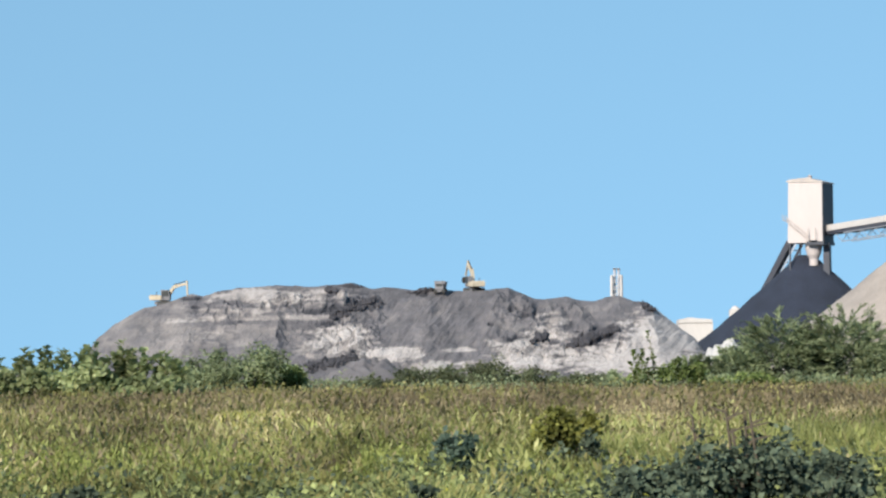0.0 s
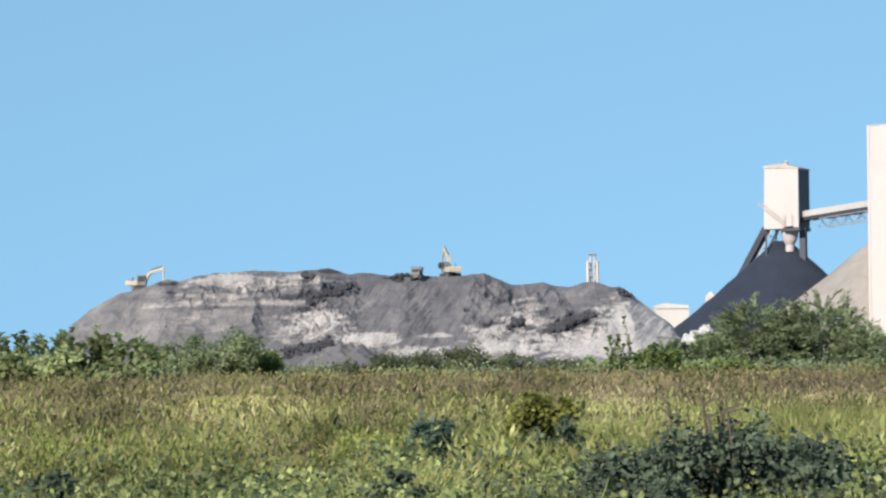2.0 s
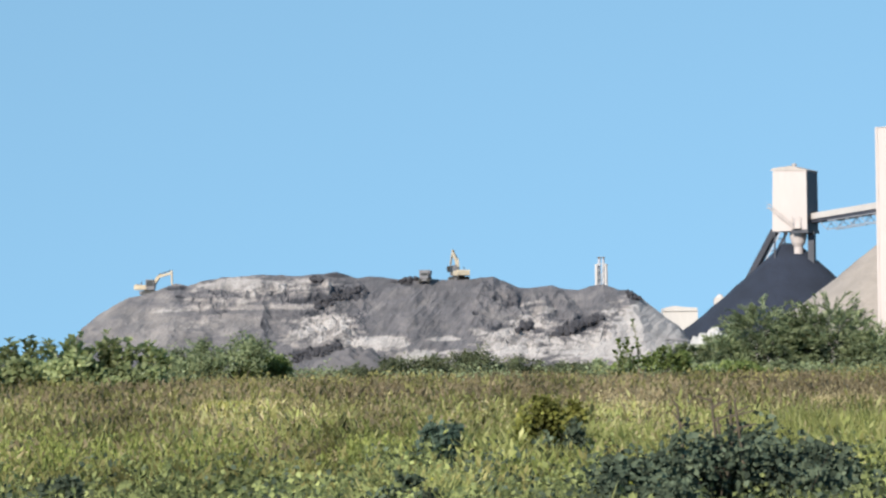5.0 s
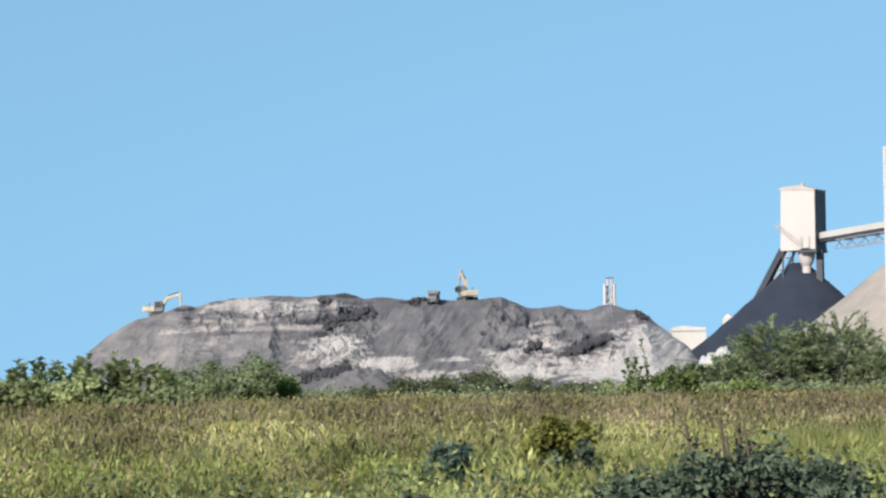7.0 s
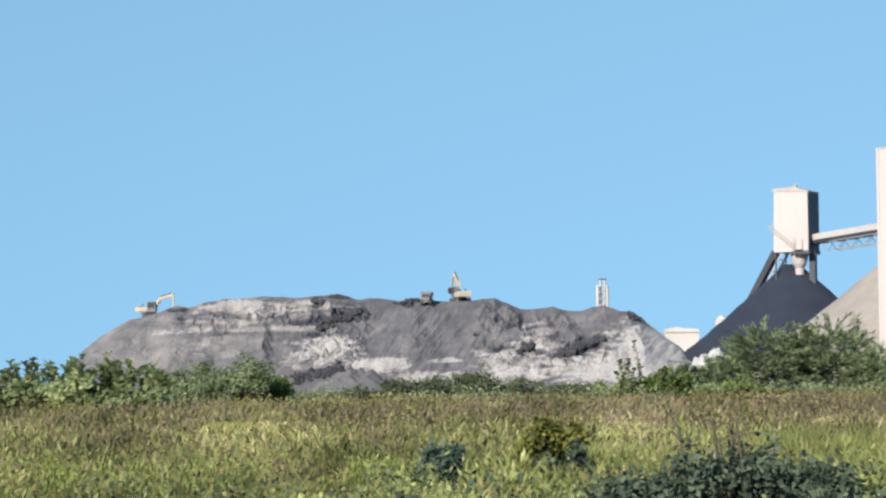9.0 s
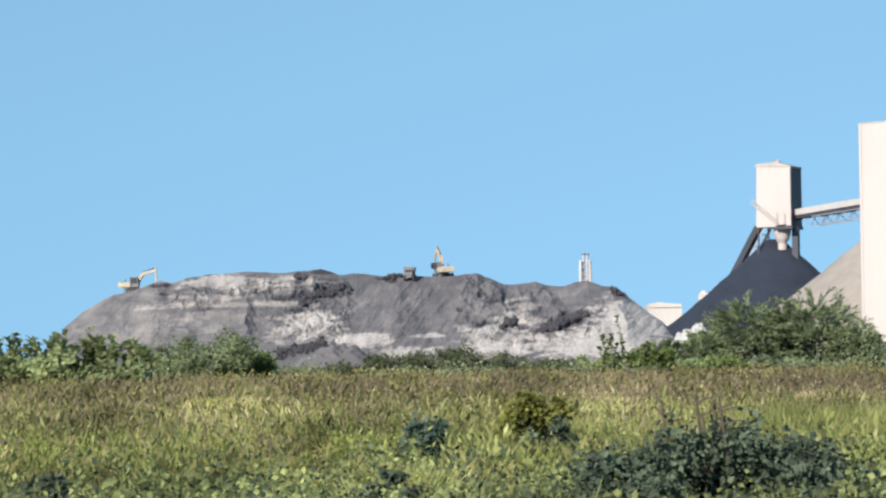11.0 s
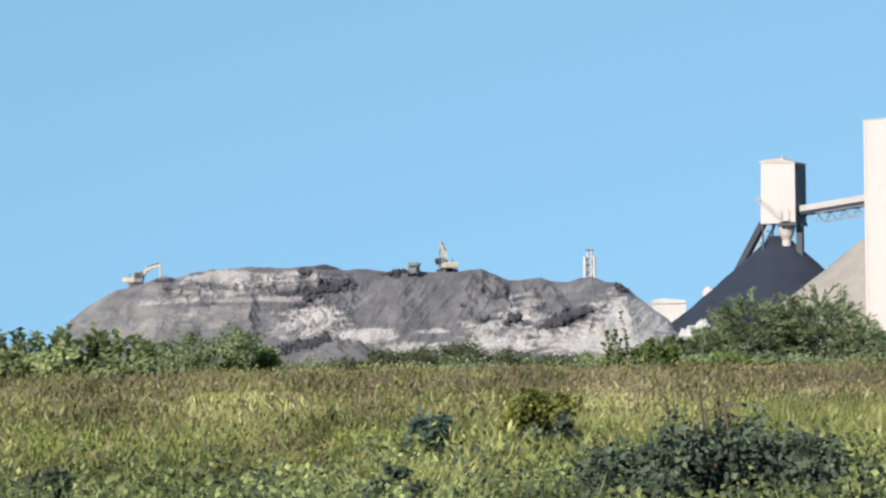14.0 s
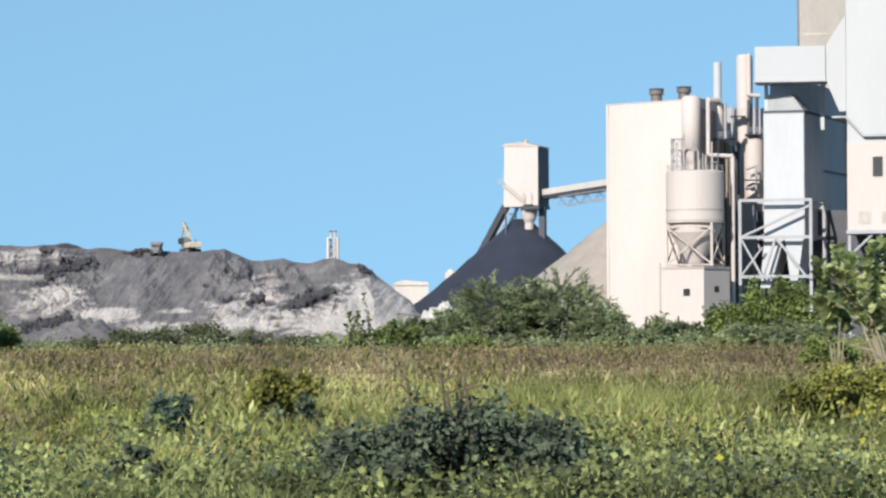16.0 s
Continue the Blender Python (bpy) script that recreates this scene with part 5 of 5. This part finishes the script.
shrub("dark_bush", 2.75, 46, 1.5, 1.0, DARK_LEAF, 0.11, 1900, "low dark green bush beside the dense dark bush", seed=39, lobes=14, depth=1.6, thick=0.01, low=0.02, shoots=8, droop=0.3)
shrub("dark_bush", 5.4, 48, 2.1, 1.25, DARK_LEAF, 0.105, 2800, "dark green bush with brownish tips in the vines", seed=32, lobes=12, thick=0.01, shoots=12, droop=0.3)
shrub("dark_bush", -5.21, 46, 0.9, 1.05, DARK_LEAF, 0.12, 1200, "small dark leafy clump in the vines", seed=33, lobes=6, thick=0.01)
shrub("dark_bush", -0.48, 47, 0.8, 1.0, DARK_LEAF, 0.11, 420, "small dark leafy clump in the vines", seed=34, lobes=5, thick=0.01)
shrub("blue_green_bush", -0.07, 64, 0.85, 1.45, BLUE_LEAF, 0.13, 1100, "small blue-green leafy bush in tall grass", seed=235, lobes=14, thick=0.012)
shrub("olive_bush", 2.16, 70, 1.7, 1.9, OLIVE_LEAF, 0.12, 2600, "round olive-green bush with dark twigs in the grass", seed=36, lobes=9, thick=0.014)
# dark bush added to give the olive bush its lower shade
shrub("dark_bush", 2.37, 69, 1.1, 1.25, DARK_LEAF, 0.12, 700, "dark-leaved bush added as shade under the olive bush", seed=41, lobes=6, thick=0.012)
shrub("olive_bush", 13.41, 66, 2.4, 1.9, OLIVE_LEAF, 0.11, 5200, "broad olive-green bush at the field's edge", seed=37, lobes=12, thick=0.014)
shrub("olive_bush", 12.28, 66, 1.1, 1.5, OLIVE_LEAF, 0.11, 900, "thin yellow-green bush in the grass", seed=38, lobes=6, thick=0.012)

# trees along the far edge
def thorn_tree(x, y, w, h, depth, sprays, label, seed):
    """A spreading thorn tree: forked limbs under a crown of arching feathery sprays."""
    rng = np.random.default_rng(seed)
    t = base("thorn_tree", (x, y, 0), label, "tree", "thorn trees before the plant")
    a, r = rng.uniform(0, 2 * np.pi, sprays), np.sqrt(rng.uniform(0, 1, sprays))
    dome = np.sqrt(np.maximum(0.04, 1 - r * r))
    foot = np.stack([r * np.cos(a) * w * 0.42, r * np.sin(a) * depth * 0.42, h * (0.06 + (0.74 * dome + 0.08) * rng.uniform(0.25, 1.0, sprays) ** 0.6)], 1)
    way = np.stack([np.cos(a) * (0.35 + r), np.sin(a) * (0.35 + r), 0.95 - 0.75 * r], 1) + rng.normal(size=(sprays, 3)) * 0.3
    way /= np.linalg.norm(way, axis=1)[:, None]
    long = (rng.uniform(0.5, 1.0, sprays) ** 1.5 * 0.33 * h)[:, None, None]
    q = np.linspace(0.0, 1.0, 22)[None, :, None]
    at = (foot[:, None, :] + way[:, None, :] * long * q - np.array((0, 0, 0.28)) * long * q * q).reshape(-1, 3)
    at += rng.normal(size=at.shape) * 0.07
    crown = new("crown", leaves_mesh("crown", at, 0.48, THORN, rng, 0.3, 0.13, 0.0, np.repeat(way, 22, 0)))
    crown.parent = t
    # inner leaves get a darker leaf colour for the crown's shade
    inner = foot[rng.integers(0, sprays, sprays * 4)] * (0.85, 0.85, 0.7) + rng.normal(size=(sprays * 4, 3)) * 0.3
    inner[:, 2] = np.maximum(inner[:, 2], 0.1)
    shade = new("shade_foliage", leaves_mesh("shade_foliage", inner, 0.45, DARK_LEAF, rng, 0.4, 0.2))
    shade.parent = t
    for k in range(9):
        tip, fork = Vector(foot[k]), Vector((foot[k][0] * 0.35, foot[k][1] * 0.35, foot[k][2] * 0.5))
        bm = rod((rng.normal() * 0.15, rng.normal() * 0.15, -0.1), fork, 0.13, None, 7, 0.09)
        rod(fork, tip, 0.09, bm, 6, 0.03)
        rod(fork, Vector(foot[k + 9]), 0.06, bm, 5, 0.02)
        part("limb", bm, DARK_BARK, t)
    return t


thorn_tree(34.6, 301, 10.6, 7.5, 7, 420, "spreading green thorn tree with feathery foliage", 52)
thorn_tree(28.6, 300, 10.0, 7.0, 7, 380, "broad green thorn tree with feathery foliage", 51)
thorn_tree(24.7, 298, 5.6, 4.1, 5, 170, "low rounded green thorn tree at the thicket's near end", 59)
thorn_tree(38.0, 298, 4.6, 4.6, 4, 150, "low green thorn tree at the thicket's end", 53)
thorn_tree(20.8, 297, 4.6, 3.4, 4, 120, "low green thorn tree beside the white rock", 54)
shrub("fresh_shrub", 19.30, 285, 3.6, 3.1, LIME, 0.34, 900, "bright green upright shrub at the field's edge", seed=55, lobes=8)
shrub("fresh_shrub", 16.6, 288, 4.4, 2.5, LIME, 0.32, 1100, "bright green bushy shrub at the field's edge", seed=157, lobes=12, low=0.0, shoots=12, ragged=0.3)
shrub("fresh_shrub", 24.56, 285, 5.5, 2.0, LIME, 0.30, 900, "low bright green shrub before the thorn trees", seed=56, lobes=9)
shrub("fresh_shrub", 14.04, 290, 3.4, 2.2, THORN, 0.32, 500, "low green shrub at the field's edge", seed=58, lobes=7)
for i, (x, w, h) in enumerate(((-5.02, 4.0, 2.4), (-2.17, 4.6, 2.7), (0.9, 5.0, 2.9), (3.6, 5.0, 3.4), (6.6, 3.4, 2.7), (-7.67, 3.0, 1.8), (10.62, 4.0, 1.8), (12.8, 3.4, 2.0))):
    shrub("scrub_bush", x, 310 + (i % 3) * 2, w * 1.5, h * 0.95, SCRUB, 0.34, int(330 * w), "low grey-green bush at the ash heap's foot", seed=60 + i, lobes=16, low=0.0, slim=0.2, shoots=14, ragged=0.3)
# the thicket before the heap's other end
for i, (x, w, h, kind) in enumerate(((-16.75, 7.0, 4.8, 0), (-19.47, 5.0, 4.2, 0), (-15.36, 5.2, 3.4, 1), (-21.37, 5.0, 3.5, 0), (-14.11, 3.4, 3.0, 0))):
    shrub("thicket_bush", x, 272 + i * 2, w, h, (THORN, LIME)[kind], 0.34, int(340 * w), ("dense green bush in the thicket", "bright green bush in the thicket")[kind], seed=80 + i, lobes=13, low=0.0, slim=0.25, shoots=14)
def broadleaf_plant(name, x, y, limbs, leaf, material, label, category, seed, bare=0.26, gap=0.27, thick=0.04, group="broad-leaved plants of the field"):
    """Pale bending limbs with pairs of broad oval leaves up to a tuft at each tip; limbs are (foot x, tip x, tip z, bend)."""
    rng = np.random.default_rng(seed)
    t = base(name, (x, y, 0), label, category, group)
    at, along = [], []
    for fx, tx, tz, bend in limbs:
        foot, tip = np.array((fx, rng.normal() * 0.2, -0.05)), np.array((tx, rng.normal() * 0.35, tz))
        knee = (foot + tip) / 2 + np.array((bend, 0, 0.12 * tz))
        spot = [Vector((1 - q) ** 2 * foot + 2 * q * (1 - q) * knee + q * q * tip) for q in np.linspace(0, 1, 7)]
        bm = bmesh.new()
        for k in range(6):
            rod(spot[k], spot[k + 1], thick * (1 - 0.11 * k), bm, 7, thick * (0.89 - 0.11 * k))
        part("limb", bm, BARK, t)
        pairs = max(3, int((1 - bare) * tz / gap))
        for k in range(pairs + 2):
            q = min(1.0, bare + (1 - bare) * k / pairs)
            p = (1 - q) ** 2 * foot + 2 * q * (1 - q) * knee + q * q * tip
            turn = k * 1.7 + rng.uniform(0, 0.8)
            for half in (0, np.pi):
                at.append(p)
                along.append((math.cos(turn + half), math.sin(turn + half), rng.uniform(0.4, 1.5)))
    crown = new("leaves", oval_leaves_mesh("leaves", np.array(at), np.array(along), leaf, material, rng))
    crown.parent = t
    return t


broadleaf_plant("tall_weed", 15.4, 287, [(0.0, -0.5, 3.6, 0.1), (0.1, 0.3, 3.7, -0.1), (-0.1, -0.1, 3.2, 0.1), (0.1, 0.7, 2.8, 0.0), (0.0, -0.8, 2.6, 0.0)], 0.42, LIME, "tall green weed standing before the ash heap", "plant", 57)
broadleaf_plant("tall_weed", 16.5, 288, [(0.2, -0.3, 5.2, 0.3), (0.1, 0.2, 3.0, 0.0), (0.0, -0.5, 2.6, 0.0)], 0.34, LIME, "thin pale-stemmed weed standing before the ash heap", "plant", 58, bare=0.4, thick=0.05)
for i, (x, w, h, n) in enumerate(((-30.1, 0.9, 4.3, 4), (-28.7, 0.8, 4.35, 4), (-27.5, 0.8, 4.15, 4), (-26.1, 1.0, 4.4, 5), (-25.2, 0.7, 4.8, 4), (-24.3, 1.2, 3.6, 7), (-23.3, 1.3, 3.5, 8), (-22.2, 1.3, 3.5, 8), (-21.2, 1.2, 3.4, 8), (-20.3, 1.2, 3.2, 7), (-31.4, 1.3, 3.6, 5), (-32.8, 1.3, 3.6, 5), (-29.3, 1.5, 3.0, 7), (-27.2, 1.5, 2.9, 7), (-25.4, 1.5, 2.9, 7), (-26.8, 1.2, 3.7, 6), (-23.9, 1.2, 3.9, 6), (-21.7, 1.2, 3.8, 6), (-29.5, 1.1, 3.8, 5), (-30.9, 1.2, 4.0, 5), (-28.1, 1.1, 3.8, 5))):
    pick = random.Random(900 + i)
    limbs = [(pick.uniform(-0.2, 0.2) * w, pick.uniform(-0.9, 0.9) * w, h * pick.uniform(0.6, 1.0), pick.uniform(-0.2, 0.2)) for k in range(n)]
    broadleaf_plant("broadleaf_plant", x, 245 + i % 3, limbs, 0.52, BROAD, "tall broad-leaved plant with pale green leaves", "plant", 90 + i)
for i, (x, w, h) in enumerate(((-30.06, 5.0, 2.7), (-26.15, 5.0, 2.9), (-22.01, 5.0, 2.7), (-33.02, 4.0, 2.7))):
    shrub("broadleaf_scrub", x, 240, w, h, BROAD, 0.5, 900, "low broad-leaved scrub under taller plants", "shrub", 110 + i, 10, low=0.02)

# beside the plant
shrub("thorn_bush", 38.4, 288, 4.6, 2.7, THORN, 0.42, 1500, "low green thorn bush beside the thorn trees", seed=128, lobes=12, low=0.0, slim=0.22, shoots=10)
for i, (x, w, h) in enumerate(((41.15, 5.0, 3.5), (44.4, 5.0, 3.1), (49.04, 5.6, 4.8), (52.51, 6.4, 6.9), (54.19, 5.0, 6.2), (48.03, 4.2, 3.4))):
    shrub("thorn_bush", x, 290 + i, w, h, THORN if i < 2 else LIME, 0.42, int(420 * w), "dense green thorn bush before the power plant", seed=120 + i, lobes=14, low=0.0, slim=0.25, shoots=14)
for i, (x, w, h) in enumerate(((23.77, 6.0, 1.7), (28.98, 6.5, 1.6), (32.78, 6.5, 1.6), (37.28, 6.5, 1.7), (39.64, 6.0, 1.8), (45.73, 5.5, 1.9), (49.68, 6.0, 3.0), (53.93, 6.0, 3.0))):
    shrub("low_thorn_bush", x, 288 + i % 3, w, h, THORN, 0.42, int(300 * w), "low spreading green bush under taller thorn trees", seed=150 + i, lobes=12, low=0.0, slim=0.22, shoots=8)
broadleaf_plant("pale_tree", 32.1, 150, [(0.0, -1.5, 5.4, -0.9), (0.0, -2.6, 4.9, 1.2), (-0.1, -2.9, 3.9, 1.5), (0.1, -0.6, 6.0, -1.2), (0.1, 0.1, 6.2, -0.9), (0.2, 0.9, 6.1, 0.6), (0.6, -1.0, 5.0, 0.7), (0.2, 1.5, 5.4, 0.8), (0.0, -2.1, 5.7, 0.4), (0.5, 0.5, 5.2, -1.0), (-0.1, -3.0, 5.2, 0.9), (0.6, -0.2, 4.6, -0.9)],
                0.52, TREE_LEAF, "small tree with pale bare limbs and broad leaves", "tree", 131, bare=0.42, gap=0.14, thick=0.065)
broadleaf_plant("pale_tree", 30.2, 152, [(0.0, -0.6, 4.6, 0.2), (0.0, 0.5, 5.6, -0.2), (0.1, 0.0, 5.9, 0.1), (-0.1, -0.9, 5.3, 0.0), (0.0, -1.0, 3.6, 0.2), (0.1, 0.7, 4.6, 0.1)],
                0.50, TREE_LEAF, "slender pale-limbed plant with large grey-green leaves", "tree", 132, bare=0.42, gap=0.12, thick=0.035)
shrub("thorn_bush", 30.8, 158, 4.0, 2.2, LIME, 0.22, 1500, "green scrub under the pale tree", seed=133, lobes=9, low=0.0)


def dead_branch():
    bm = rod((28.4, 140, 1.7), (29.4, 140.2, 1.45), 0.05, None, 7, 0.06)
    rod((29.4, 140.2, 1.45), (30.2, 140.4, 0.75), 0.06, bm, 7, 0.07)
    rod((30.2, 140.4, 0.75), (30.5, 140.5, -0.05), 0.07, bm, 7, 0.08)
    return tagged(finish("dead_branch", bm, BARK), "pale bare branch leaning over the grass", "branch")


dead_branch()
